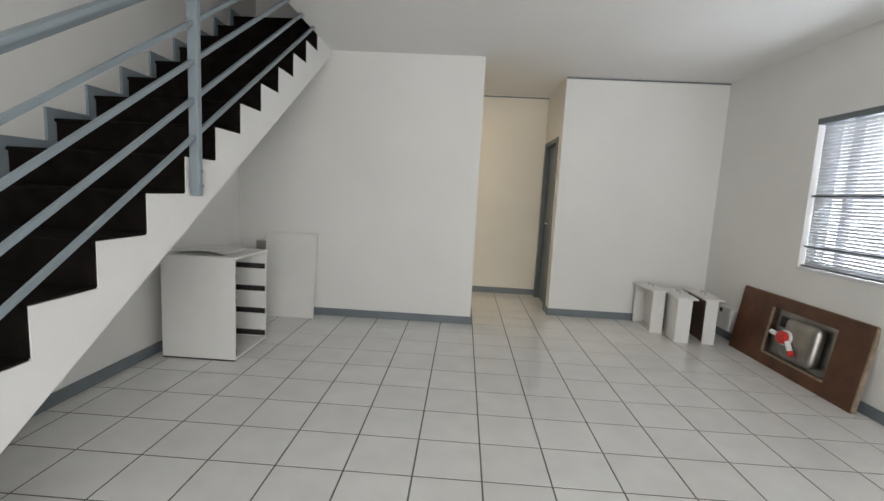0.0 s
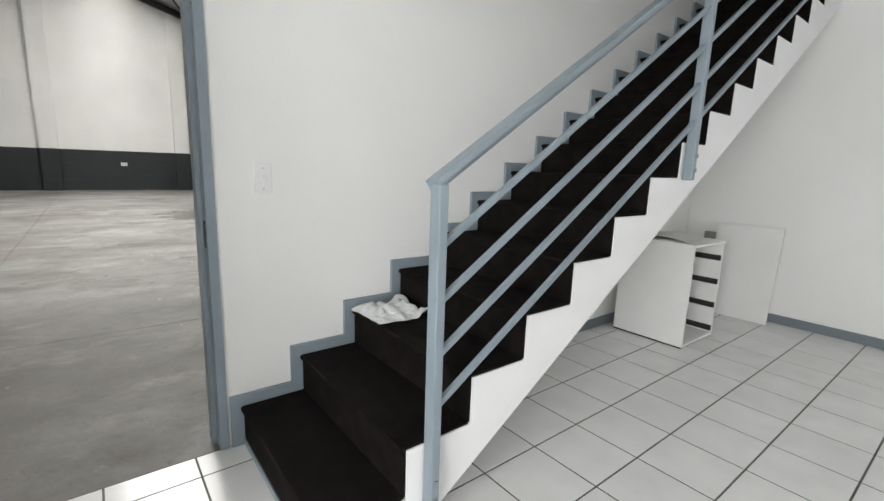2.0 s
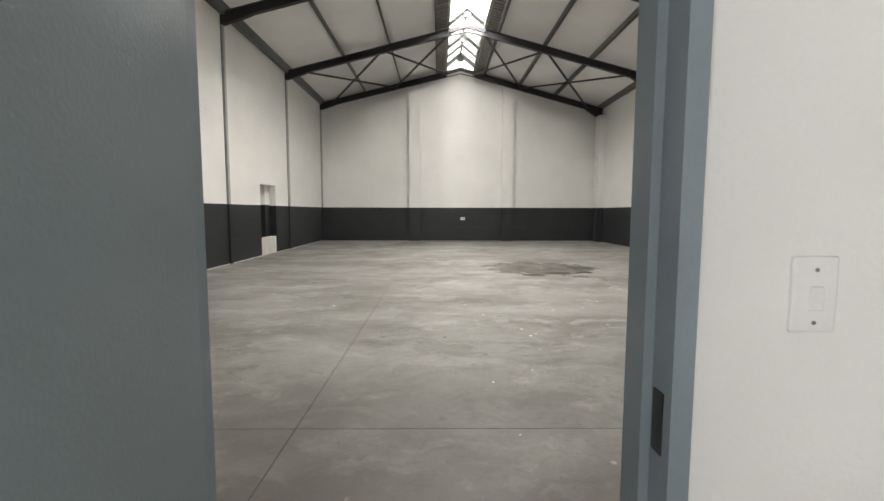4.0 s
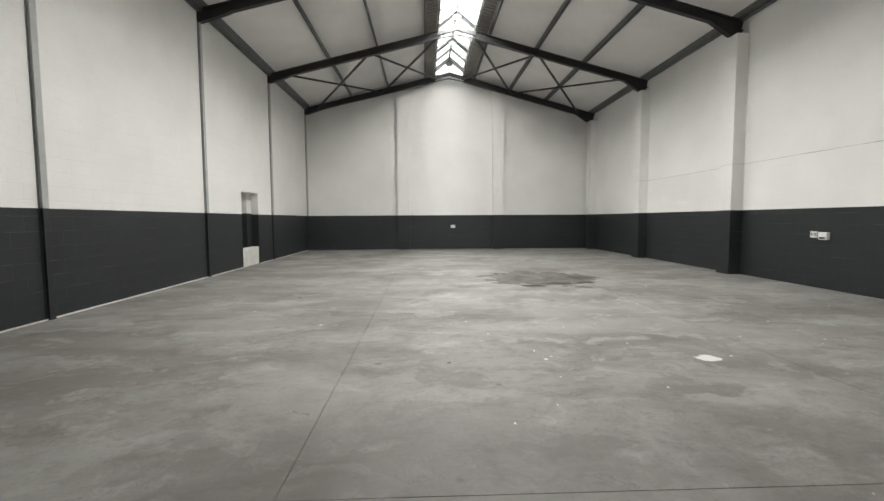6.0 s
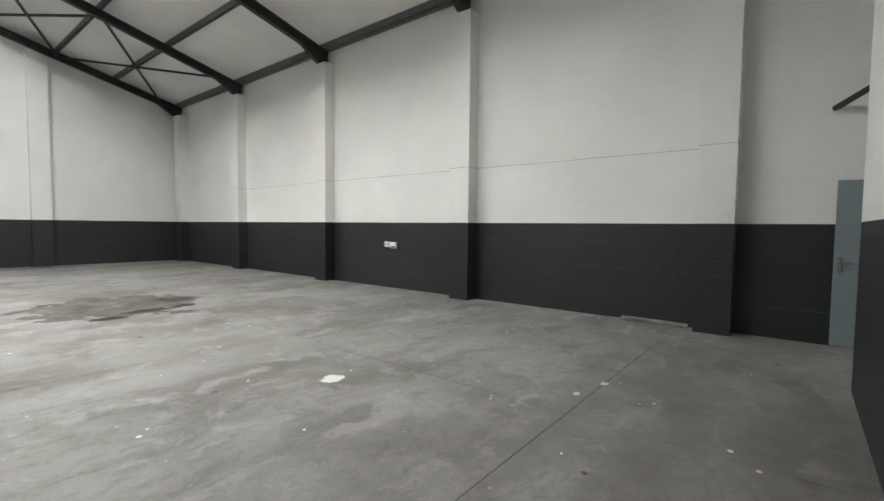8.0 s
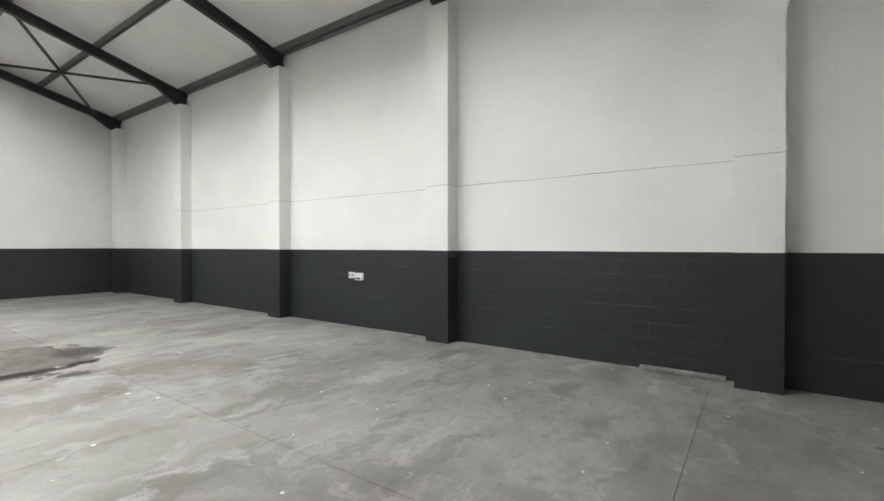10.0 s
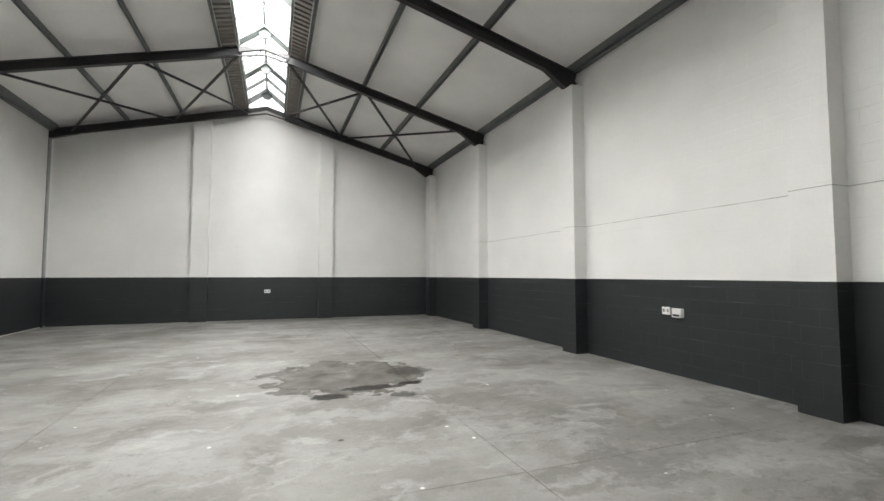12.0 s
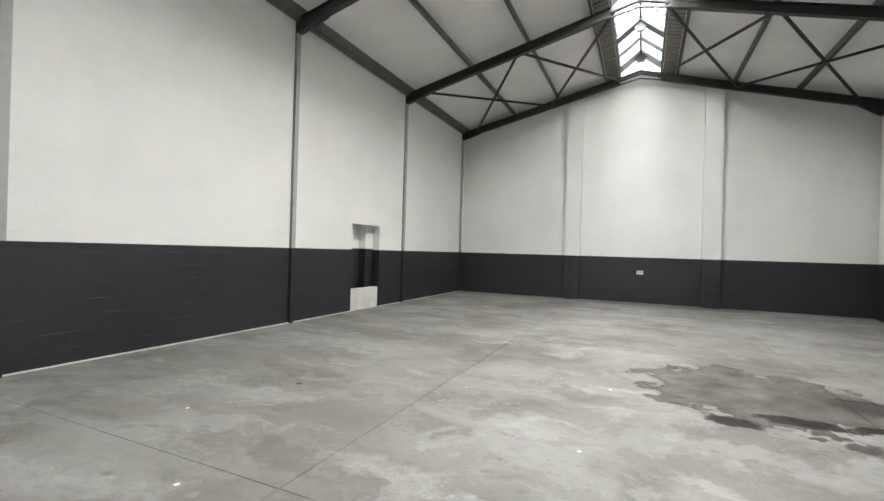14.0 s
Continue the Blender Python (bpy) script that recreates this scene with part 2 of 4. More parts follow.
M_WALL = mat("office_wall_paint", (0.80, 0.80, 0.785), 0.55, 0, 0.025, 1.2, 90, 0.08)
# office wall paint again, with the passage's warm light mixed into the colour
M_WALL_WARM = mat("warm_tinted_wall_paint", (0.80, 0.77, 0.69), 0.55, 0, 0.03, 1.2, 90, 0.08)
M_CEIL = mat("ceiling_paint", (0.80, 0.80, 0.795), 0.7, 0, 0.02, 1.0, 70, 0.05)
M_WHITE = block_wall("warehouse_white_paint", (0.80, 0.795, 0.775), 0.6, 0.03, 0.35, (0.6, 0.595, 0.58))
M_DADO = block_wall("charcoal_dado_paint", (0.018, 0.0215, 0.0235), 0.55, 0.12, 0.7, (0.085, 0.09, 0.092))
M_CONC = concrete("worn_concrete")
M_JOINT = mat("joint_filler", (0.16, 0.15, 0.14), 0.9, 0, 0.2, 6, 50)
M_TILE = mat("glazed_floor_tile", (0.79, 0.79, 0.78), 0.2, 0, 0.04, 5, 120, 0.02, obj_vary=0.025)
M_GROUT = mat("dark_grout", (0.13, 0.13, 0.125), 0.9, 0, 0.15, 8, 90)
M_GREY = mat("grey_blue_enamel", (0.235, 0.285, 0.32), 0.38, 0, 0.05, 4, 110, 0.04)
M_SKIRT = mat("grey_skirting_paint", (0.17, 0.20, 0.225), 0.4, 0, 0.06, 4, 110, 0.04)
M_DOOR = mat("grey_green_door_paint", (0.22, 0.265, 0.285), 0.34, 0, 0.05, 2.0, 150, 0.06)
M_FRAME = mat("dark_frame_paint", (0.13, 0.155, 0.175), 0.4, 0, 0.06, 4, 100)
M_CARPET = mat("dark_brown_carpet", (0.012, 0.0095, 0.0085), 0.95, 0, 0.3, 14, 380, 0.6, spec=0.1)
M_STAIR = mat("stair_side_paint", (0.82, 0.82, 0.82), 0.5, 0, 0.02, 3, 80)
M_STEEL = mat("black_steel_paint", (0.018, 0.018, 0.02), 0.5, 0, 0.15, 5, 70)
M_PURLIN = mat("grey_galvanised_purlin", (0.17, 0.185, 0.18), 0.5, 0.35, 0.1, 4, 60)
M_ROOF = mat("white_roof_lining", (0.88, 0.872, 0.85), 0.7, 0, 0.05, 0.8, 25, 0.1)
M_COLUMN = mat("pale_grey_column_paint", (0.40, 0.41, 0.40), 0.55, 0, 0.08, 4, 60)
M_LOUVRE = mat("grey_louvre_sheet", (0.30, 0.28, 0.25), 0.55, 0.2, 0.12, 6, 60)
M_CHROME = mat("worn_chrome", (0.62, 0.62, 0.62), 0.22, 1.0, 0.05, 20, 200, 0.02)
M_BRASS = mat("tarnished_lock_plate", (0.45, 0.43, 0.38), 0.45, 0.8, 0.25, 40, 200)
M_BLACK = mat("black_plastic", (0.02, 0.02, 0.02), 0.4, 0, 0.2, 20, 100)
M_MEL = mat("white_melamine", (0.78, 0.78, 0.765), 0.35, 0, 0.03, 3, 140)
M_CRACK = mat("dusty_crack", (0.36, 0.35, 0.335), 0.9, 0, 0.25, 6, 60)
M_CHIP = mat("raw_chipboard", (0.33, 0.26, 0.19), 0.85, 0, 0.2, 30, 220, 0.2)
M_WOOD = mat("brown_stained_board", (0.115, 0.046, 0.022), 0.55, 0, 0.25, 6, 60, 0.1)
M_DARKWOOD = mat("dark_brown_drawer_bottom", (0.10, 0.05, 0.03), 0.6, 0, 0.25, 6, 60)
M_SINK = mat("stainless_sink", (0.33, 0.32, 0.30), 0.38, 1.0, 0.12, 12, 160)
M_RED = mat("red_plastic", (0.6, 0.03, 0.025), 0.4, 0, 0.1, 20, 100)
M_PVC = mat("white_plastic", (0.78, 0.78, 0.77), 0.35, 0, 0.03, 10, 100)
M_BAG = mat("translucent_white_bag", (0.62, 0.63, 0.63), 0.3, 0, 0.12, 25, 160, 0.15)
M_GREEN = mat("pale_green_print", (0.35, 0.45, 0.33), 0.5, 0, 0.1, 20, 100)
M_BLIND = mat("blind_slat", (0.72, 0.74, 0.77), 0.45, 0, 0.03, 6, 100)
bl_ = M_BLIND.node_tree.nodes["Principled BSDF"]
bl_.inputs["Transmission Weight"].default_value = 0.25
M_ALU = mat("white_window_frame", (0.70, 0.72, 0.75), 0.4, 0, 0.04, 6, 100)
M_KERB = mat("white_cove_paint", (0.7, 0.69, 0.66), 0.6, 0, 0.08, 5, 60)


def glass(name):
    m = bpy.data.materials.new(name)
    m.use_nodes = True
    b = m.node_tree.nodes["Principled BSDF"]
    b.inputs["Base Color"].default_value = (0.95, 0.97, 1, 1)
    b.inputs["Transmission Weight"].default_value, b.inputs["Roughness"].default_value, b.inputs["IOR"].default_value = 1.0, 0.05, 1.1
    return m


M_GLASS = glass("window_glass")


def glow(name, colour, strength):
    m = bpy.data.materials.new(name)
    m.use_nodes = True
    b = m.node_tree.nodes["Principled BSDF"]
    b.inputs["Base Color"].default_value = (0.0, 0.0, 0.0, 1)
    b.inputs["Emission Color"].default_value, b.inputs["Emission Strength"].default_value = (*colour, 1), strength
    return m


M_SKY = glow("white_overcast_sky", (1.0, 0.985, 0.96), 2.2)
M_SKYBLUE = glow("pale_daylight", (0.80, 0.88, 1.0), 0.65)

# ---- building helpers ----


def box(bm, x0, x1, y0, y1, z0, z1, mi=0, m=None):
    vs = [bm.verts.new(((m @ Vector((x, y, z))) if m else (x, y, z))) for x in (x0, x1) for y in (y0, y1) for z in (z0, z1)]
    for f in ((0, 1, 3, 2), (4, 6, 7, 5), (0, 4, 5, 1), (2, 3, 7, 6), (0, 2, 6, 4), (1, 5, 7, 3)):
        face = bm.faces.new([vs[k] for k in f])
        face.material_index = mi
    return vs


def prism(bm, pts, axis, a, c, mi=0):
    """A flat outline pushed along an axis from a to c. pts hold the two other coordinates in order."""
    def at(p, v):
        return {"x": (v, p[0], p[1]), "y": (p[0], v, p[1]), "z": (p[0], p[1], v)}[axis]
    lo, hi = [bm.verts.new(at(p, a)) for p in pts], [bm.verts.new(at(p, c)) for p in pts]
    faces = [bm.faces.new(lo), bm.faces.new(list(reversed(hi)))]
    for k in range(len(pts)):
        j = (k + 1) % len(pts)
        faces.append(bm.faces.new((lo[k], hi[k], hi[j], lo[j])))
    for f in faces:
        f.material_index = mi
    bmesh.ops.recalc_face_normals(bm, faces=faces)


def bar(bm, p, q, w, h, mi=0):
    """A straight bar of section w by h between two points; h stands upright."""
    p, q = Vector(p), Vector(q)
    d = (q - p).normalized()
    side = d.cross(Vector((0, 0, 1)))
    side = side.normalized() if side.length > 1e-4 else Vector((1, 0, 0))
    up = side.cross(d).normalized()
    vs = [bm.verts.new(e + side * (sx * w / 2) + up * (sz * h / 2)) for e in (p, q) for sx, sz in ((-1, -1), (1, -1), (1, 1), (-1, 1))]
    for f in ((0, 1, 2, 3), (7, 6, 5, 4), (0, 4, 5, 1), (1, 5, 6, 2), (2, 6, 7, 3), (3, 7, 4, 0)):
        bm.faces.new([vs[k] for k in f]).material_index = mi


def rod(bm, p, q, r, n=10):
    p, q = Vector(p), Vector(q)
    d = q - p
    m = Matrix.Translation((p + q) / 2) @ d.to_track_quat("Z", "Y").to_matrix().to_4x4()
    bmesh.ops.create_cone(bm, cap_ends=True, segments=n, radius1=r, radius2=r, depth=d.length, matrix=m)


def tube(bm, pts, radii, n=12):
    """A smooth round rod along a line of points."""
    rings = []
    for k_, p_ in enumerate(pts):
        d = (pts[min(k_ + 1, len(pts) - 1)] - pts[max(k_ - 1, 0)]).normalized()
        q = d.to_track_quat("Z", "Y")
        rings.append([bm.verts.new(p_ + q @ Vector((radii[k_] * math.cos(j * 2 * math.pi / n), radii[k_] * math.sin(j * 2 * math.pi / n), 0))) for j in range(n)])
    for ra, rb in zip(rings, rings[1:]):
        for j in range(n):
            bm.faces.new((ra[j], ra[(j + 1) % n], rb[(j + 1) % n], rb[j]))
    bm.faces.new(rings[0][::-1])
    bm.faces.new(rings[-1])


def soften(bm, w=0.003, seg=2):
    bmesh.ops.bevel(bm, geom=list(bm.edges), offset=w, segments=seg, profile=0.5, affect="EDGES", clamp_overlap=True)


def mesh_ob(name, bm, materials):
    me = bpy.data.meshes.new(name)
    bmesh.ops.recalc_face_normals(bm, faces=bm.faces)
    bm.to_mesh(me)
    bm.free()
    for m in materials if isinstance(materials, (list, tuple)) else [materials]:
        me.materials.append(m)
    return new(name, me)


def structure(name, bm, materials, label, category):
    return tagged(mesh_ob(name, bm, materials), label, category, kind="structure")


def thing(name, base, label, category, group="", kind=""):
    ob = new(name)
    ob.empty_display_size = 0.1
    ob.location = base
    return tagged(ob, label, category, group, kind)


def part(name, bm, materials, parent, label="", smooth=False):
    """One mesh, in world places, under a thing or under a part of it."""
    ob = mesh_ob(name, bm, materials)
    root = parent
    while root.parent:
        root = root.parent
    ob.parent = parent
    if parent is root:
        ob.matrix_parent_inverse = Matrix.Translation(root.location).inverted()
    if smooth:
        for f in ob.data.polygons:
            f.use_smooth = True
    if label:
        ob["label"] = label
    return ob


def fresh():
    return bmesh.new()


# ---- plan ----
WX0, WX1 = -2.75, -2.60          # wall between office and warehouse
DY0, DY1, DZ = -0.31, 0.537, 2.05  # clear door opening
EAST, SOUTH = 2.40, -2.6
CEIL = 2.62
WL, WR, FAR = -5.08, 7.40, -22.25   # warehouse faces
DADO = 1.50
JOG = 5.45
APEX_Y, APEX_Z, EAVE_L, EAVE_R = 1.10, 7.45, 5.95, 5.72


def rafter_z(y):
    if y < APEX_Y:
        return APEX_Z + (EAVE_L - APEX_Z) * (APEX_Y - y) / (APEX_Y - WL)
    return APEX_Z + (EAVE_R - APEX_Z) * (y - APEX_Y) / (WR - APEX_Y)


ROOF_UP = 0.30   # roof lining above the rafter's middle
SLOT = 0.62      # half width of the ridge skylight

# ---- warehouse shell ----
SX = (-22.6, -20.7, -16.6, -12.5, -8.32, -4.5, -2.60)
SY = (-5.4, -4.6, -0.72, 3.36, 7.75)


def gable(bm, x0, x1, mi_low=1, opening=None):
    """A gable wall with a dark lower band."""
    top = [(WL - 0.2, rafter_z(WL) + 0.28), (APEX_Y - SLOT, rafter_z(APEX_Y - SLOT) + 0.28), (APEX_Y + SLOT, rafter_z(APEX_Y + SLOT) + 0.28), (WR + 0.2, rafter_z(WR) + 0.28)]
    if opening:
        oy0, oy1, oz = opening
        box(bm, x0, x1, WL - 0.2, oy0, 0, DADO, mi_low)
        box(bm, x0, x1, oy1, JOG, 0, DADO, mi_low)
        box(bm, x0, x1, WL - 0.2, oy0, DADO, oz, 0)
        box(bm, x0, x1, oy1, JOG, DADO, oz, 0)
        prism(bm, [(WL - 0.2, oz), (JOG, oz), (JOG, 5.9), (WR + 0.2, 5.9)] + top[::-1], "x", x0, x1)
    else:
        box(bm, x0, x1, WL - 0.2, WR + 0.2, 0, DADO, mi_low)
        prism(bm, [(WL - 0.2, DADO), (WR + 0.2, DADO)] + top[::-1], "x", x0, x1)


bm = fresh()
gable(bm, FAR - 0.22, FAR)
structure("wall_west", bm, [M_WHITE, M_DADO], "white painted block gable wall above a charcoal dado", "wall")

# wall between office and warehouse: warehouse leaf, office leaf
bm = fresh()
gable(bm, WX0, WX0 + 0.07, opening=(DY0 - 0.035, DY1 + 0.035, DZ + 0.035))
structure("wall_middle_warehouse", bm, [M_WHITE, M_DADO], "white block wall with charcoal dado behind the office", "wall")
bm = fresh()
for y0, y1, z0, z1 in ((SOUTH - 0.15, DY0 - 0.035, 0, 5.2), (DY1 + 0.035, JOG, 0, 5.2), (DY0 - 0.035, DY1 + 0.035, DZ + 0.035, 5.2)):
    box(bm, WX0 + 0.07, WX1, y0, y1, z0, z1)
structure("wall_middle_office", bm, M_WALL, "plain off-white plastered wall beside the stairs", "wall")

bm = fresh()
box(bm, FAR - 0.22, -1.6, WR, WR + 0.2, 0, DADO, 1)
box(bm, FAR - 0.22, -1.6, WR, WR + 0.2, DADO, rafter_z(WR) + 0.28, 0)
structure("wall_north_warehouse", bm, [M_WHITE, M_DADO], "long white block wall with charcoal lower band", "wall")

NX0, NX1, NZ = -16.30, -15.07, 2.13   # opening in the south wall of the warehouse
bm = fresh()
for x0, x1 in ((FAR - 0.22, NX0), (NX1, WX0)):
    box(bm, x0, x1, WL - 0.2, WL, 0, DADO, 1)
    box(bm, x0, x1, WL - 0.2, WL, DADO, NZ, 0)
box(bm, FAR - 0.22, WX0, WL - 0.2, WL, NZ, rafter_z(WL) + 0.28, 0)
structure("wall_south_warehouse", bm, [M_WHITE, M_DADO], "long white block wall with a narrow opening", "wall")
# shallow recess behind the opening, with a deeper slot
bm = fresh()
GX0, GX1, RB = -15.96, -15.42, WL - 0.215
for xa, xb in ((NX0 - 0.3, GX0), (GX1, NX1 + 0.3)):
    box(bm, xa, xb, RB - 0.1, RB, 0, DADO + 0.03, 1)
    box(bm, xa, xb, RB - 0.1, RB, DADO + 0.03, NZ + 0.1, 0)
for xa in (GX0 - 0.1, GX1):
    box(bm, xa, xa + 0.1, RB - 0.30, RB - 0.1, 0, DADO + 0.03, 1)
    box(bm, xa, xa + 0.1, RB - 0.30, RB - 0.1, DADO + 0.03, NZ + 0.1, 0)
box(bm, GX0, GX1, RB - 0.30, RB - 0.20, 0, DADO + 0.03, 1)
box(bm, GX0, GX1, RB - 0.30, RB - 0.20, DADO + 0.03, NZ + 0.1, 0)
for xa in (NX0 - 0.3, NX1 + 0.2):
    box(bm, xa, xa + 0.1, RB, WL - 0.2, 0, NZ + 0.1, 0)
box(bm, NX0 - 0.3, NX1 + 0.3, RB - 0.30, WL - 0.2, NZ + 0.1, NZ + 0.2, 0)
structure("wall_recess", bm, [M_WHITE, M_DADO], "white and charcoal painted walls of a shallow recess", "wall")
bm = fresh()
box(bm, NX0 + 0.02, NX1 - 0.02, WL - 0.19, WL - 0.008, 0, 0.53)
soften(bm, 0.01)
structure("low_wall", bm, M_KERB, "low white painted threshold wall in the opening", "low wall")

# alcove beside the side door
bm = fresh()
box(bm, -1.75, -1.6, JOG, WR + 0.2, 0, 5.9)
box(bm, WX0 + 0.15, -1.75, JOG - 0.12, JOG, 0, 5.9)
box(bm, WX0, -1.6, JOG - 0.12, WR + 0.2, 5.9, 6.0)
structure("wall_alcove", bm, M_WHITE, "white walls of the alcove by the side door", "wall")


def pilaster(x0, x1, y0, y1, top, label):
    b_ = fresh()
    box(b_, x0, x1, y0, y1, 0, DADO, 1)
    box(b_, x0, x1, y0, y1, DADO, top, 0)
    return structure("pilaster", b_, [M_WHITE, M_DADO], label, "pilaster")


RIGHT_X = (-3.84, -8.13, -12.58, -17.05, -21.5)
for x in RIGHT_X:
    pilaster(x - 0.44, x, 7.11, WR + 0.01, 5.50, "white block pilaster with charcoal base carrying a roof frame")
for y0, y1 in ((-1.18, -0.65), (2.99, 3.50)):
    pilaster(FAR - 0.01, FAR + 0.21, y0, y1, 6.95, "white block pilaster on the gable wall with charcoal base")

LEFT_X = (-4.3, -8.60, -13.05, -17.55, -22.0)
for x in LEFT_X:
    bm = fresh()
    box(bm, x - 0.045, x + 0.045, WL - 0.01, WL + 0.035, 0, DADO, 1)
    box(bm, x - 0.045, x + 0.045, WL - 0.01, WL + 0.035, DADO, 5.80, 0)
    box(bm, x - 0.05, x + 0.05, WL + 0.035, WL + 0.047, DADO, 5.80, 0)
    box(bm, x - 0.05, x + 0.05, WL + 0.035, WL + 0.047, 0, DADO, 1)
    # thin dark strip on one side stands in for the column's shadow line
    box(bm, x + 0.0505, x + 0.068, WL - 0.01, WL + 0.012, DADO, 5.80, 2)
    box(bm, x + 0.0505, x + 0.068, WL - 0.01, WL + 0.012, 0, DADO, 1)
    structure("steel_column", bm, [M_COLUMN, M_DADO, M_PURLIN], "pale grey steel column let into the white wall, dark shadow line painted beside it", "column")

bm = fresh()
box(bm, FAR, NX0, WL, WL + 0.018, 0, 0.018)
box(bm, NX1, WX0, WL, WL + 0.018, 0, 0.018)
structure("baseboard_warehouse", bm, M_KERB, "thin pale mortar strip along the foot of the wall", "skirting")

# roof lining
bm = fresh()
x0, x1, up = FAR - 0.22, WX0, ROOF_UP
for ya, yb in ((WL - 0.2, APEX_Y - 1.0), (APEX_Y + 1.0, WR + 0.2)):
    za, zb = rafter_z(ya) + up, rafter_z(yb) + up
    prism(bm, [(ya, za), (yb, zb), (yb, zb + 0.08), (ya, za + 0.08)], "x", x0, x1)
# added lid over the slot's unseen near end, keeps daylight off the near floor
prism(bm, [(APEX_Y - 1.0, rafter_z(APEX_Y - 1.0) + up + 0.002), (APEX_Y, APEX_Z + up + 0.1), (APEX_Y + 1.0, rafter_z(APEX_Y + 1.0) + up + 0.002), (APEX_Y, APEX_Z + up + 0.2)], "x", -6.0, WX0)
structure("ceiling_warehouse", bm, M_ROOF, "pitched roof with white insulation lining", "roof lining")

# steel frames
def steel_frame(xl, xr):
    def px(y):
        return xl + (xr - xl) * (y - WL) / (WR - WL)

    def p(y, dz=0.0):
        return (px(y), y, rafter_z(y) + dz)
    t = thing("roof_frame", (px(APEX_Y), APEX_Y, APEX_Z), "black painted steel portal roof frame", "roof frame", "roof frames", "structure")
    ridge_l, ridge_r = APEX_Y - 0.62, APEX_Y + 0.62
    for ya, yb in ((WL, ridge_l), (ridge_r, WR - 0.03)):
        b_ = fresh()
        bar(b_, p(ya, 0.11), p(yb, 0.11), 0.13, 0.014)
        bar(b_, p(ya, -0.11), p(yb, -0.11), 0.13, 0.014)
        bar(b_, p(ya), p(yb), 0.012, 0.21)
        part("rafter", b_, M_STEEL, t)
    # knee brackets
    for y_w, y_in, drop in ((WL, WL + 0.75, 5.78), (WR - 0.08, WR - 0.85, 5.50)):
        b_ = fresh()
        x = px(y_w)
        pts = [(y_w, rafter_z(y_w) + 0.11), (y_in, rafter_z(y_in) - 0.11), (y_in + (0.04 if y_w > 0 else -0.04), rafter_z(y_in) - 0.14), (y_w + (-0.26 if y_w > 0 else 0.06), drop), (y_w, drop)]
        prism(b_, pts, "x", x - 0.065, x + 0.065)
        part("knee_bracket", b_, M_STEEL, t)
    # ridge piece
    b_ = fresh()
    z0 = rafter_z(ridge_l)
    zt = APEX_Z + 0.02
    prism(b_, [(ridge_l, z0 - 0.02), (APEX_Y, zt - 0.02), (ridge_r, z0 - 0.02), (ridge_r, z0 + 0.11), (APEX_Y, zt + 0.11), (ridge_l, z0 + 0.11)], "x", px(APEX_Y) - 0.05, px(APEX_Y) + 0.05)
    bar(b_, (px(ridge_l), ridge_l, z0 - 0.11), (px(APEX_Y), APEX_Y, z0 + 0.02), 0.06, 0.03)
    bar(b_, (px(APEX_Y), APEX_Y, z0 + 0.02), (px(ridge_r), ridge_r, z0 - 0.11), 0.06, 0.03)
    part("ridge_plate", b_, M_STEEL, t)
    return px


FRAMES = [steel_frame(a, c) for a, c in zip(LEFT_X, (-4.06, -8.35, -12.80, -17.22, -21.87))]

# purlins and eave beams
for d in (1.06, 2.62, 4.2):
    for s in (-1, 1):
        y = APEX_Y + s * d
        bm = fresh()
        z = rafter_z(y) + 0.115
        box(bm, FAR, WX0, y - 0.012, y + 0.012, z, z + 0.18)
        box(bm, FAR, WX0, y - 0.012, y + 0.05, z, z + 0.014)
        structure("purlin", bm, M_PURLIN, "grey galvanised steel roof purlin", "purlin")
for y, s in ((WL + 0.01, 1), (WR - 0.01, -1)):
    bm = fresh()
    z = rafter_z(y) + (0.12 if s < 0 else 0.05)
    for y0, y1, z0, z1 in ((0, 0.02, 0.0, 0.33), (0, 0.2, 0.31, 0.33), (0.1, 0.115, 0.05, 0.31), (0, 0.115, 0.0, 0.014)):
        a, c = sorted((y + s * y0, y + s * y1))
        box(bm, FAR, WX0, a, c, z + z0, z + z1)
    structure("eave_beam", bm, M_PURLIN, "grey-green steel eave beam at the wall head", "beam")

# cross bracing in the last bay
fa, fb = FRAMES[3], FRAMES[4]
for eave, mid, ridge in ((WL + 0.55, -1.75, APEX_Y - 0.55), (WR - 0.75, 3.75, APEX_Y + 0.55)):
    for ya, yb in ((eave, mid), (mid, eave), (mid, ridge), (ridge, mid)):
        bm = fresh()
        bar(bm, (fa(ya), ya, rafter_z(ya) - 0.02), (fb(yb), yb, rafter_z(yb) - 0.02), 0.055, 0.055)
        structure("roof_brace", bm, M_STEEL, "thin black steel angle brace under the roof", "brace")

# ridge skylight
lantern = thing("ridge_skylight", (-12.4, APEX_Y, APEX_Z + 0.4), "bright translucent ridge skylight with grey glazing bars", "skylight", kind="structure")
LZ, LT = rafter_z(APEX_Y - SLOT) + 0.36, APEX_Z + 0.70
k = 0
x = FAR + 0.3
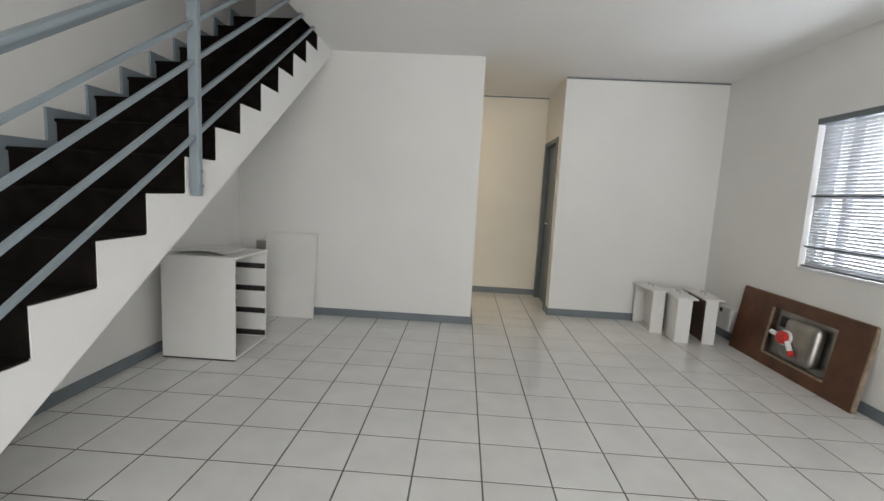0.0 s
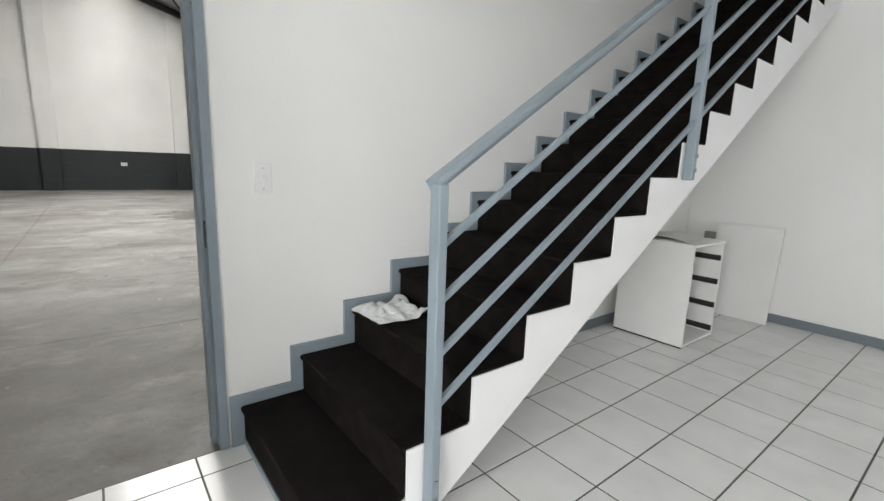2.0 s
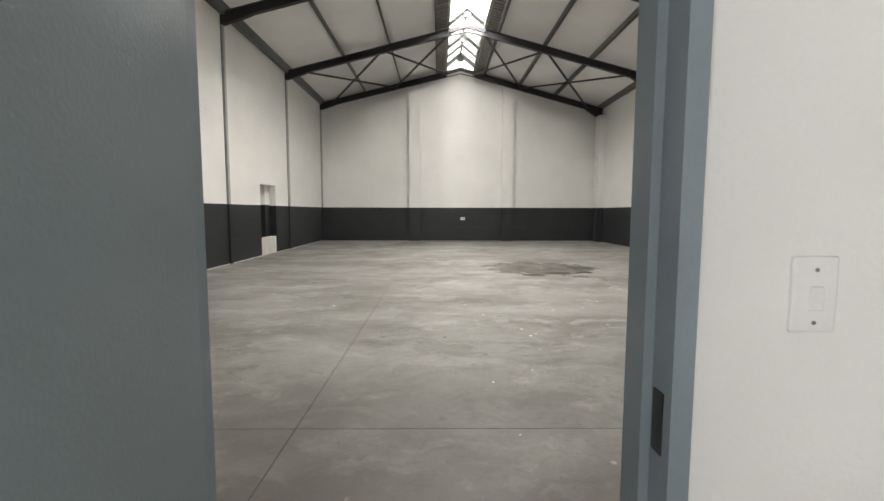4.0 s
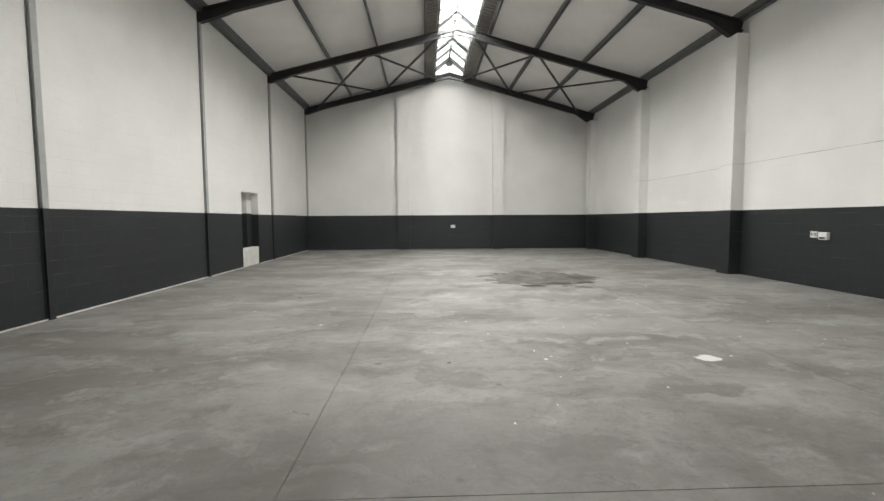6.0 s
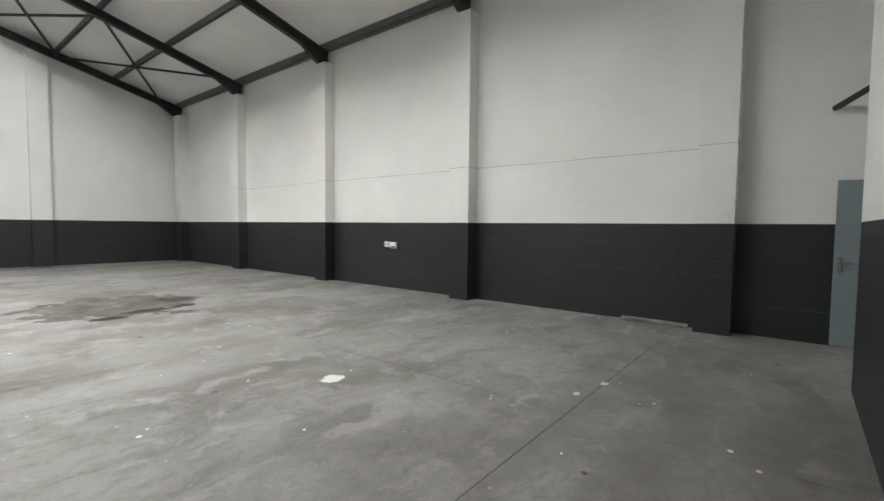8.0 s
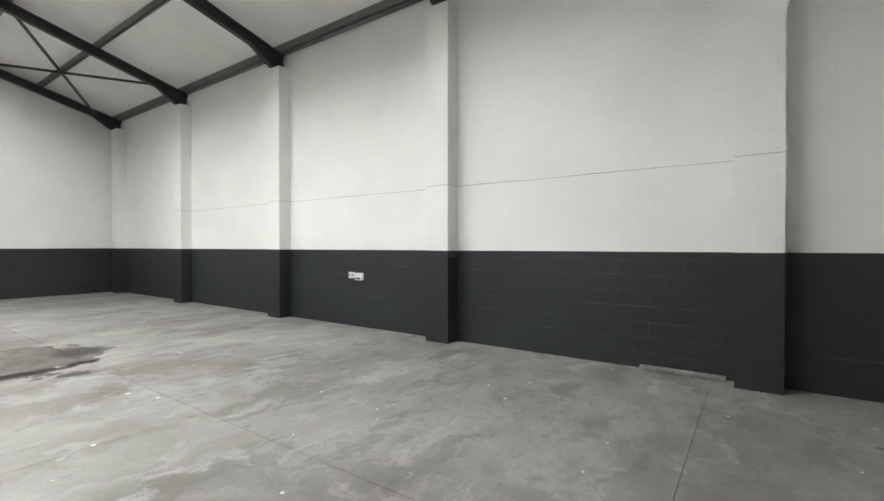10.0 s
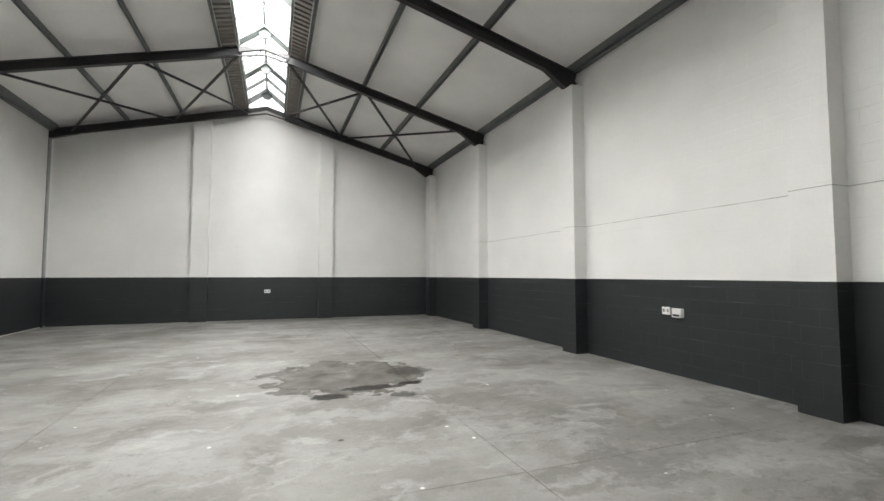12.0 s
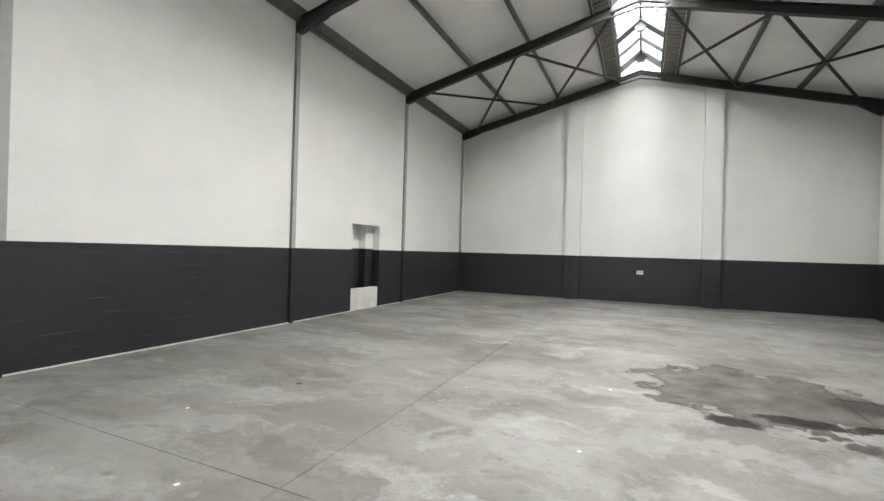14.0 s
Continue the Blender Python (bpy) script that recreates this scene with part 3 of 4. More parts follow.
while x < WX0:
    bm = fresh()
    wide = 0.34 if k % 2 == 0 else 0.07
    for s in (-1, 1):
        bar(bm, (x, APEX_Y + s * SLOT, LZ), (x, APEX_Y, LT), wide, 0.08)
        bar(bm, (x, APEX_Y + s * SLOT, LZ - 0.12), (x, APEX_Y + s * SLOT, LZ), 0.05, 0.05)
    part("glazing_bar", bm, M_PURLIN, lantern)
    if k % 2 == 0:
        bm = fresh()
        prism(bm, [(APEX_Y - 0.17, LT - 0.17), (APEX_Y - 0.1, LT - 0.3), (APEX_Y + 0.1, LT - 0.3), (APEX_Y + 0.17, LT - 0.17), (APEX_Y, LT - 0.02)], "x", x - 0.04, x + 0.04)
        part("ridge_gusset", bm, M_PURLIN, lantern)
    k += 1
    x += 1.1
bm = fresh()
box(bm, FAR, WX0, APEX_Y - 0.03, APEX_Y + 0.03, LT - 0.02, LT + 0.08)
part("ridge_bar", bm, M_PURLIN, lantern)
# unseen sheet added where the lid begins, to stop the daylight there
bm = fresh()
for xa in (-6.1,):
    box(bm, xa, xa + 0.08, APEX_Y - SLOT - 0.05, APEX_Y + SLOT + 0.05, 7.3, 8.62)
part("added_end_sheet", bm, M_ROOF, lantern)
for s in (-1, 1):
    bm = fresh()
    y = APEX_Y + s * SLOT
    box(bm, FAR, WX0, y - 0.03, y + 0.03, LZ - 0.16, LZ - 0.10)
    box(bm, FAR, WX0, y - 0.03, y + 0.03, LZ - 0.03, LZ + 0.05)
    part("sill_beam", bm, M_PURLIN, lantern)
    # sheet added to block the blue sky beside the slot
    bm = fresh()
    box(bm, FAR, WX0, y + s * 0.03, y + s * 0.04, LZ - 0.16, 8.62) if s > 0 else box(bm, FAR, WX0, y - 0.04, y - 0.03, LZ - 0.16, 8.62)
    part("side_sheet", bm, M_ROOF, lantern, "white sheet added to shut off the side of the slot")
    # slatted strip beside the slot
    bm = fresh()
    xx = FAR
    y0, y1 = sorted((APEX_Y + s * SLOT, APEX_Y + s * 1.02))
    za, zb = rafter_z(y0) + 0.24, rafter_z(y1) + 0.24
    prism(bm, [(y0, za + 0.05), (y1, zb + 0.05), (y1, zb + 0.07), (y0, za + 0.07)], "x", FAR, WX0)
    while xx < WX0 - 0.1:
        prism(bm, [(y0, za), (y1, zb), (y1, zb + 0.05), (y0, za + 0.05)], "x", xx, xx + 0.11)
        xx += 0.19
    part("ribbed_strip", bm, M_LOUVRE, lantern, "grey ribbed sheet strip")

# ---- warehouse small things ----
def socket_plate(x, y, z, along, wide, label):
    t = thing("wall_socket", (x, y, z), label, "socket", "warehouse sockets")
    b_ = fresh()
    if along == "x":
        box(b_, x - wide / 2, x + wide / 2, y - 0.03, y, z - 0.06, z + 0.06)
    else:
        box(b_, x, x + 0.03, y - wide / 2, y + wide / 2, z - 0.06, z + 0.06)
    soften(b_, 0.006)
    part("plate", b_, M_PVC, t)
    for d in (-0.25, 0.25):
        b_ = fresh()
        if along == "x":
            box(b_, x + d * wide - 0.02, x + d * wide + 0.02, y - 0.034, y - 0.029, z - 0.02, z + 0.03)
        else:
            box(b_, x + 0.029, x + 0.034, y + d * wide - 0.02, y + d * wide + 0.02, z - 0.02, z + 0.03)
        part("rocker", b_, M_LOUVRE, t, "grey switch rocker")


socket_plate(-10.62, WR, 1.00, "x", 0.15, "white double socket on the charcoal dado")
socket_plate(FAR, 1.25, 1.0, "y", 0.2, "white double socket on the gable wall dado")
bm = fresh()
t = thing("junction_box", (-10.38, WR, 0.96), "grey surface box beside a wall socket", "junction box")
box(bm, -10.48, -10.30, WR - 0.07, WR, 0.91, 1.05)
soften(bm, 0.01)
part("body", bm, M_PVC, t)
bm = fresh()
box(bm, -10.45, -10.33, WR - 0.075, WR - 0.068, 0.93, 0.96)
part("cable_entry", bm, M_BLACK, t)

# thin line of a settlement crack along the long wall and round the pilasters
random.seed(11)
t = thing("wall_crack", (-9.0, WR, 2.56), "thin grey hairline crack along the white block wall", "crack")
stops = []
for x in RIGHT_X[:4]:
    stops += [(x + 0.001, WR), (x + 0.001, 7.11), (x - 0.441, 7.11), (x - 0.441, WR)]
for (xa, ya), (xb, yb_) in zip(stops, stops[1:]):
    bm = fresh()
    n_ = max(1, int(abs(xa - xb) / 0.4))
    za = 2.56
    for k in range(n_):
        f0, f1 = k / n_, (k + 1) / n_
        zb_ = 2.56 + random.choice((-0.004, 0.0, 0.004)) if k < n_ - 1 else 2.56
        rod(bm, (xa + (xb - xa) * f0, ya + (yb_ - ya) * f0, za), (xa + (xb - xa) * f1, ya + (yb_ - ya) * f1, zb_), random.uniform(0.002, 0.0045), 6)
        za = zb_
    part("crack_line", bm, M_CRACK, t)

# side door
t = thing("door_2", (-2.55, WR, 0), "closed grey-blue flush side door in the white wall", "door", kind="structure")
bm = fresh()
box(bm, -2.83, -2.00, WR - 0.045, WR - 0.005, 0.012, 2.03)
soften(bm, 0.003)
leaf = part("door_leaf", bm, M_DOOR, t)
bm = fresh()
box(bm, -2.79, -2.75, WR - 0.055, WR - 0.045, 0.92, 1.10)
rod(bm, (-2.77, WR - 0.05, 1.03), (-2.77, WR - 0.1, 1.03), 0.01)
rod(bm, (-2.77, WR - 0.1, 1.03), (-2.65, WR - 0.1, 1.03), 0.01)
part("door_handle", bm, M_CHROME, leaf, "chrome lever handle")
t = thing("wall_bracket_bar", (-2.8, WR, 2.95), "black steel bar reaching out above the side door", "bracket")
bm = fresh()
bar(bm, (-2.9, WR, 2.90), (-2.25, WR - 0.75, 3.18), 0.05, 0.05)
part("arm", bm, M_STEEL, t)
t = thing("cable_conduit", (-2.45, WR, 4.0), "grey plastic conduit with a bend on the wall", "conduit")
bm = fresh()
rod(bm, (-2.42, WR - 0.03, 3.05), (-2.42, WR - 0.03, 4.15), 0.03)
part("pipe", bm, M_PVC, t)
bm = fresh()
box(bm, -2.47, -2.37, WR - 0.07, WR, 3.8, 3.95)
part("connector", bm, M_PVC, t)

# raised concrete ledge at the foot of the wall
bm = fresh()
box(bm, -5.3, -4.36, 7.28, WR, 0, 0.05)
soften(bm, 0.012)
structure("floor_ledge", bm, M_CONC, "low broken concrete ledge at the wall foot", "ledge")
bm = fresh()
for k in range(32):
    x, y, r = random.uniform(-8.0, -3.4), random.uniform(0.5, 6.6), random.uniform(0.006, 0.016)
    a = random.uniform(0, 6)
    vs = [bm.verts.new((x + r * math.cos(a + j) * random.uniform(0.5, 1.2), y + r * math.sin(a + j) * random.uniform(0.5, 1.2), h)) for h in (0.0, 0.006) for j in (0, 1.5, 3, 4.6)]
    bm.faces.new(vs[4:])
    for j in range(4):
        bm.faces.new((vs[j], vs[(j + 1) % 4], vs[4 + (j + 1) % 4], vs[4 + j]))
tagged(mesh_ob("paint_flakes", bm, M_KERB), "scattered white paint and mortar flakes on the concrete floor", "debris", kind="stuff")

# ---- office shell ----
WAY0, WBY, HALL_X0, HALL_X1, HALL_Y = 4.86, 5.44, -0.205, 0.69, 6.45
bm = fresh()
box(bm, WX1, HALL_X0, WAY0, WAY0 + 0.15, 0, CEIL)
structure("wall_north_a", bm, M_WALL, "plain off-white plastered wall behind the stairs", "wall")
bm = fresh()
HDY0, HDY1, HDZ = 5.66, 6.33, 1.98
box(bm, HALL_X1, EAST + 0.15, WBY, WBY + 0.15, 0, CEIL)
box(bm, HALL_X1, HALL_X1 + 0.12, WBY + 0.15, HDY0, 0, CEIL)
box(bm, HALL_X1, HALL_X1 + 0.12, HDY1, HALL_Y, 0, CEIL)
box(bm, HALL_X1, HALL_X1 + 0.12, HDY0, HDY1, HDZ, CEIL)
structure("wall_north_b", bm, M_WALL, "plain off-white wall beside a passage", "wall")
bm = fresh()
box(bm, -1.6, HALL_X1 + 1.5, HALL_Y, HALL_Y + 0.15, 0, CEIL)
box(bm, -1.59, -1.5, WAY0 + 0.15, HALL_Y, 0, CEIL)
structure("wall_passage", bm, M_WALL_WARM, "wall at the end of the passage, warm lamplight tinted into its paint", "wall")
bm = fresh()
box(bm, HALL_X1 + 1.4, HALL_X1 + 1.5, WBY + 0.15, HALL_Y, 0, CEIL)
structure("wall_store", bm, M_WALL, "dim wall of the room behind the passage door", "wall")
WY0, WY1, WZ0, WZ1 = 2.45, 4.14, 0.87, 2.03
bm = fresh()
box(bm, EAST, EAST + 0.2, SOUTH, WY0, 0, CEIL)
box(bm, EAST, EAST + 0.2, WY1, WBY, 0, CEIL)
box(bm, EAST, EAST + 0.2, WY0, WY1, 0, WZ0)
box(bm, EAST, EAST + 0.2, WY0, WY1, WZ1, CEIL)
structure("wall_east", bm, M_WALL, "off-white plastered wall around a window", "wall")
# unseen south wall; its opening is made up to let the fill in
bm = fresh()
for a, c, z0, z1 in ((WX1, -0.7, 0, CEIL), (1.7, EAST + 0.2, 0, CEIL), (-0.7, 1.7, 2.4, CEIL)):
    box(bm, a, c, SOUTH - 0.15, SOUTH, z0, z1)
structure("wall_south", bm, M_WALL, "off-white front wall, unseen, with an opening added for the fill lamp", "wall")
SIDE = -1.69
bm = fresh()
box(bm, SIDE, EAST + 0.2, SOUTH - 0.15, JOG - 0.12, CEIL, CEIL + 0.2)
box(bm, -1.59, EAST + 0.2, JOG - 0.12, HALL_Y + 0.15, CEIL, CEIL + 0.2)
box(bm, WX1, SIDE, SOUTH - 0.15, 1.5, CEIL, CEIL + 0.2)
box(bm, WX1, SIDE, 4.95, JOG - 0.12, CEIL, CEIL + 0.2)
structure("ceiling", bm, M_CEIL, "smooth white plastered ceiling", "ceiling")
# upper stairwell
bm = fresh()
box(bm, SIDE, SIDE + 0.12, 1.38, 5.33, CEIL + 0.2, 5.2)
box(bm, WX1, SIDE, 1.38, 1.5, CEIL + 0.2, 5.2)
box(bm, WX1, SIDE, 5.21, 5.33, CEIL + 0.2, 5.2)
box(bm, WX0, SIDE + 0.12, 1.38, 5.33, 5.2, 5.3)
structure("wall_stairwell", bm, M_WALL, "off-white walls of the dim upper stairwell", "wall")
bm = fresh()
box(bm, HALL_X1, EAST, WBY - 0.012, WBY, CEIL - 0.022, CEIL - 0.008)
box(bm, HALL_X0, HALL_X1, HALL_Y - 0.012, HALL_Y, CEIL - 0.03, CEIL - 0.016)
structure("trim", bm, M_FRAME, "thin dark shadow-line trim under the ceiling", "trim")

# skirting boards
def skirting(x0, x1, y0, y1):
    b_ = fresh()
    box(b_, x0, x1, y0, y1, 0.0, 0.078)
    soften(b_, 0.004)
    structure("baseboard", b_, M_SKIRT, "grey-blue painted skirting board", "skirting")


skirting(WX1, HALL_X0 + 0.015, WAY0 - 0.015, WAY0)
skirting(HALL_X0, HALL_X0 + 0.015, WAY0, WAY0 + 0.15)
skirting(HALL_X1 - 0.015, EAST, WBY - 0.015, WBY)
skirting(HALL_X1 - 0.015, HALL_X1, WBY, HDY0 - 0.06)
skirting(-1.5, HALL_X1, HALL_Y - 0.015, HALL_Y)
skirting(EAST - 0.015, EAST, SOUTH, WBY - 0.015)
skirting(WX1, WX1 + 0.015, 1.0, WAY0 - 0.015)
skirting(WX1, WX1 + 0.015, SOUTH, DY0 - 0.08)

# ---- main door ----
def jamb_frame(name, y0, y1, x0, x1, top, material):
    t_ = thing(name, (x1, (y0 + y1) / 2, 0), "grey-blue pressed steel door frame", "door frame", kind="structure")
    for ya, yb in ((y0 - 0.036, y0), (y1, y1 + 0.036)):
        b_ = fresh()
        box(b_, x0 - 0.012, x1 + 0.012, ya, yb, 0, top + 0.05)
        inner = yb if ya < y0 else ya
        s = 1 if ya < y0 else -1
        a, c = sorted((inner, inner + s * 0.018))
        box(b_, x0 + 0.02, x1 - 0.055, a, c, 0, top)
        part("jamb", b_, material, t_)
    b_ = fresh()
    box(b_, x0 - 0.012, x1 + 0.012, y0, y1, top, top + 0.05)
    part("head", b_, material, t_)
    return t_


frame_1 = jamb_frame("door_frame", DY0, DY1, WX0, WX1, DZ, M_GREY)
bm = fresh()
box(bm, WX1 - 0.045, WX1 - 0.012, DY1 - 0.003, DY1 + 0.002, 0.905, 1.015)
part("strike_plate", bm, M_BLACK, frame_1, "dark strike plate")

HINGE, LEAF_YAW = (WX1 + 0.0125, -0.232, 0.0), 4.2
HM = pose(*HINGE, 0, 0, LEAF_YAW)
door = thing("door_1", (-2.2, -0.22, 0), "open grey flush door with a chrome lever handle", "door", kind="structure")


def local(bm_):
    bmesh.ops.transform(bm_, matrix=HM, verts=bm_.verts)
    return bm_


bm = fresh()
box(bm, 0.0, 0.80, -0.042, 0.0, 0.01, 2.03)
soften(bm, 0.003)
leaf = part("door_leaf", local(bm), M_DOOR, door)
bm = fresh()
box(bm, 0.7995, 0.803, -0.033, -0.009, 0.75, 1.05)
soften(bm, 0.001)
part("lock_plate", local(bm), M_BRASS, leaf, "worn metal lock plate with paint spots")
bm = fresh()
box(bm, 0.80, 0.812, -0.028, -0.014, 0.945, 0.97)
box(bm, 0.8025, 0.805, -0.03, -0.012, 0.90, 0.94)
part("latch", local(bm), M_CHROME, leaf)
bm = fresh()
box(bm, 0.69, 0.728, 0.0, 0.008, 0.765, 1.025)
soften(bm, 0.004, 3)
part("handle_plate", local(bm), M_CHROME, leaf, "chrome handle backplate")
bm = fresh()
rod(bm, (0.709, 0.006, 0.96), (0.709, 0.052, 0.96), 0.01, 14)
pts_ = [Vector((0.711 - 0.075 * a / 10, 0.048 + 0.016 * math.sin(a / 10 * 3.0), 0.96 + 0.03 * (a / 10) ** 2.2)) for a in range(11)]
tube(bm, pts_, [0.0085 - 0.003 * a / 10 for a in range(11)], 12)
part("door_handle", local(bm), M_CHROME, leaf, "curved chrome lever handle", smooth=True)
bm = fresh()
rod(bm, (0.709, 0.006, 0.835), (0.709, 0.0105, 0.835), 0.008, 14)
part("keyhole", local(bm), M_BLACK, leaf)

# passage door
t = thing("door_3", (HALL_X1 + 0.06, 6.0, 0), "dark grey passage door standing ajar in its frame", "door", kind="structure")
for ya, yb in ((HDY0 - 0.05, HDY0 + 0.02), (HDY1 - 0.02, HDY1 + 0.06)):
    bm = fresh()
    box(bm, HALL_X1 - 0.015, HALL_X1 + 0.13, ya, yb, 0, HDZ + 0.03)
    part("jamb", bm, M_FRAME, t)
bm = fresh()
box(bm, HALL_X1 - 0.015, HALL_X1 + 0.13, HDY0 + 0.02, HDY1 - 0.02, HDZ - 0.02, HDZ + 0.03)
part("head", bm, M_FRAME, t)
bm = fresh()
box(bm, HALL_X1 + 0.04, HALL_X1 + 0.08, HDY0 + 0.022, HDY1 - 0.022, 0.01, HDZ - 0.022)
leaf3 = part("door_leaf", bm, M_FRAME, t)
bm = fresh()
rod(bm, (HALL_X1 + 0.04, HDY0 + 0.08, 1.02), (HALL_X1 - 0.03, HDY0 + 0.08, 1.02), 0.01)
rod(bm, (HALL_X1 - 0.03, HDY0 + 0.08, 1.02), (HALL_X1 - 0.03, HDY0 + 0.19, 1.02), 0.01)
part("door_handle", bm, M_CHROME, leaf3)

# light switch
t = thing("light_switch", (WX1, 0.765, 1.19), "white single light switch on the wall", "switch")
bm = fresh()
box(bm, WX1, WX1 + 0.009, 0.728, 0.802, 1.128, 1.254)
soften(bm, 0.003)
part("plate", bm, M_PVC, t)
bm = fresh()
box(bm, WX1 + 0.008, WX1 + 0.016, 0.755, 0.775, 1.165, 1.205)
soften(bm, 0.002)
part("rocker", bm, M_PVC, t)
for z in (1.145, 1.232):
    bm = fresh()
    rod(bm, (WX1 + 0.008, 0.765, z), (WX1 + 0.0105, 0.765, z), 0.0035, 8)
    part("screw", bm, M_CHROME, t)

# ---- staircase ----
RISE, GOING, NOSE1, STEPS = 0.1775, 0.2722, 0.644, 16


def nose_y(i):
    return NOSE1 + (i - 1) * GOING


stairs = thing("staircase", (-2.15, NOSE1, 0), "concrete staircase with white sides and dark brown carpet", "staircase", kind="structure")
bm = fresh()
pts = [(nose_y(1), 0.0)]
for i in range(1, STEPS + 1):
    pts += [(nose_y(i), i * RISE), (nose_y(i + 1), i * RISE)]
slope = RISE / GOING
drop = 0.35


def soffit(y):
    return RISE + (y - NOSE1) * slope - drop


yb = nose_y(STEPS + 1)
pts += [(yb, soffit(yb)), (NOSE1 + (drop - RISE) / slope, 0.0)]
lo = [bm.verts.new((WX1 + 0.002, a, c)) for a, c in pts]
hi = [bm.verts.new((SIDE, a, c)) for a, c in pts]
bm.faces.new(lo)
bm.faces.new(hi[::-1])
for j in range(len(pts)):
    bm.faces.new((lo[j], lo[(j + 1) % len(pts)], hi[(j + 1) % len(pts)], hi[j]))
part("body", bm, M_STAIR, stairs)
for i in range(1, STEPS + 1):
    y, z = nose_y(i), i * RISE
    bm = fresh()
    prism(bm, [(y - 0.007, z - RISE + 0.006), (y - 0.007, z - 0.012), (y - 0.018, z - 0.01), (y - 0.020, z), (y - 0.014, z + 0.008), (y + 0.0, z + 0.0095),
               (y + GOING - 0.007, z + 0.0095), (y + GOING - 0.007, z + 0.001), (y - 0.0, z + 0.001), (y - 0.0005, z - RISE + 0.006)], "x", WX1 + 0.02, SIDE - 0.006)
    part("carpet_tread", bm, M_CARPET, stairs)
# stepped skirting on the wall
for i in range(1, STEPS + 1):
    y, z = nose_y(i), i * RISE
    bm = fresh()
    e = 0.06
    prism(bm, [(y - e, z - RISE - (0.01 if i > 1 else 0)), (y - e, z + e), (y + GOING - e, z + e), (y + GOING - e, z - 0.01), (y - 0.004, z - 0.01), (y - 0.004, z - RISE - (0.01 if i > 1 else 0))], "x", WX1 + 0.001, WX1 + 0.019)
    part("stepped_skirting", bm, M_GREY, stairs)
bm = fresh()
box(bm, WX1 + 0.001, WX1 + 0.018, DY1 + 0.05, NOSE1 - 0.06, 0, 0.078)
part("skirting_end", bm, M_GREY, stairs)
bm = fresh()
box(bm, WX1 + 0.02, SIDE, NOSE1 - 0.012, NOSE1 - 0.001, 0, 0.03)
part("bottom_strip", bm, M_GREY, stairs)
bm = fresh()
box(bm, WX1, SIDE, yb, 5.21, STEPS * RISE - 0.2, STEPS * RISE)
structure("floor_landing", bm, M_CARPET, "dark carpeted upper landing", "floor")

# balustrade
RX = SIDE + 0.032
rail = thing("balustrade", (RX, 0.97, 0), "grey-blue painted steel stair balustrade with sloping rails", "railing")


def post(y, z0, z1):
    b_ = fresh()
    box(b_, RX - 0.024, RX + 0.024, y - 0.017, y + 0.017, z0, z1)
    soften(b_, 0.004)
    part("post", b_, M_GREY, rail)


POSTS = (0.992, 2.58)
TOP0 = 1.21


def rail_z(y, d):
    return TOP0 - d + (y - 0.965) * slope


post(POSTS[0], 0.10, TOP0)
for y in POSTS[1:]:
    post(y, 1.235 + (y - 2.58) * slope, rail_z(y, 0.0))
END = 4.75
for y in POSTS:
    for dz in (0.05, 0.12):
        zb_ = (1.235 + (y - 2.58) * slope) if y > 1 else 0.12
        bm = fresh()
        rod(bm, (RX + 0.022, y, zb_ + dz), (RX + 0.032, y, zb_ + dz), 0.01, 8)
        part("bolt", bm, M_GREY, rail)
bm = fresh()
bar(bm, (RX, 0.972, TOP0 + 0.006), (RX, END, rail_z(END, 0.0)), 0.045, 0.02)
bar(bm, (RX - 0.022, 0.972, TOP0 - 0.012), (RX - 0.022, END, rail_z(END, 0.018)), 0.008, 0.05)
part("handrail", bm, M_GREY, rail)
for d in (0.21, 0.385, 0.56, 0.735):
    bm = fresh()
    bar(bm, (RX, 0.992, rail_z(0.992, d)), (RX, END, rail_z(END, d)), 0.016, 0.021)
    part("rail", bm, M_GREY, rail)

# carrier bag on the third step
random.seed(4)
bag = thing("plastic_bag", (-2.33, nose_y(3) + 0.12, 3 * RISE + 0.01), "crumpled white translucent plastic bag lying on a carpeted step", "bag")
bm = fresh()
N = 18
grid = {}
for i in range(N):
    for j in range(N):
        u, v = i / (N - 1), j / (N - 1)
        edge = min(u, 1 - u, v, 1 - v)
        zt = 0.004 + 0.06 * min(1, edge * 5) * (0.35 + 0.9 * abs(noise.noise((u * 3.2, v * 3.5, 1.7)))) + 0.02 * noise.noise((u * 9, v * 8, 5)) * min(1, edge * 8)
        zt += 0.05 * max(0, v - 0.75) * 4 * max(0, math.sin(u * 7 + 0.6))
        sx = -2.57 + 0.27 * u + 0.02 * noise.noise((v * 5, 3, 1)) + 0.03 * v
        sy = nose_y(3) - 0.025 + 0.265 * v + 0.025 * noise.noise((u * 4, 9, 2))
        grid[i, j] = bm.verts.new((sx, sy, 3 * RISE + 0.012 + max(0.0, zt)))
for i in range(N - 1):
    for j in range(N - 1):
        bm.faces.new((grid[i, j], grid[i + 1, j], grid[i + 1, j + 1], grid[i, j + 1]))
ret = bmesh.ops.extrude_face_region(bm, geom=list(bm.faces))
for v_ in ret["geom"]:
    if isinstance(v_, bmesh.types.BMVert):
        v_.co.z += 0.002
part("film", bm, M_BAG, bag)
bm = fresh()
box(bm, -2.44, -2.33, nose_y(3) + 0.06, nose_y(3) + 0.17, 3 * RISE + 0.012, 3 * RISE + 0.05, m=None)
soften(bm, 0.008)
part("contents", bm, M_MEL, bag)

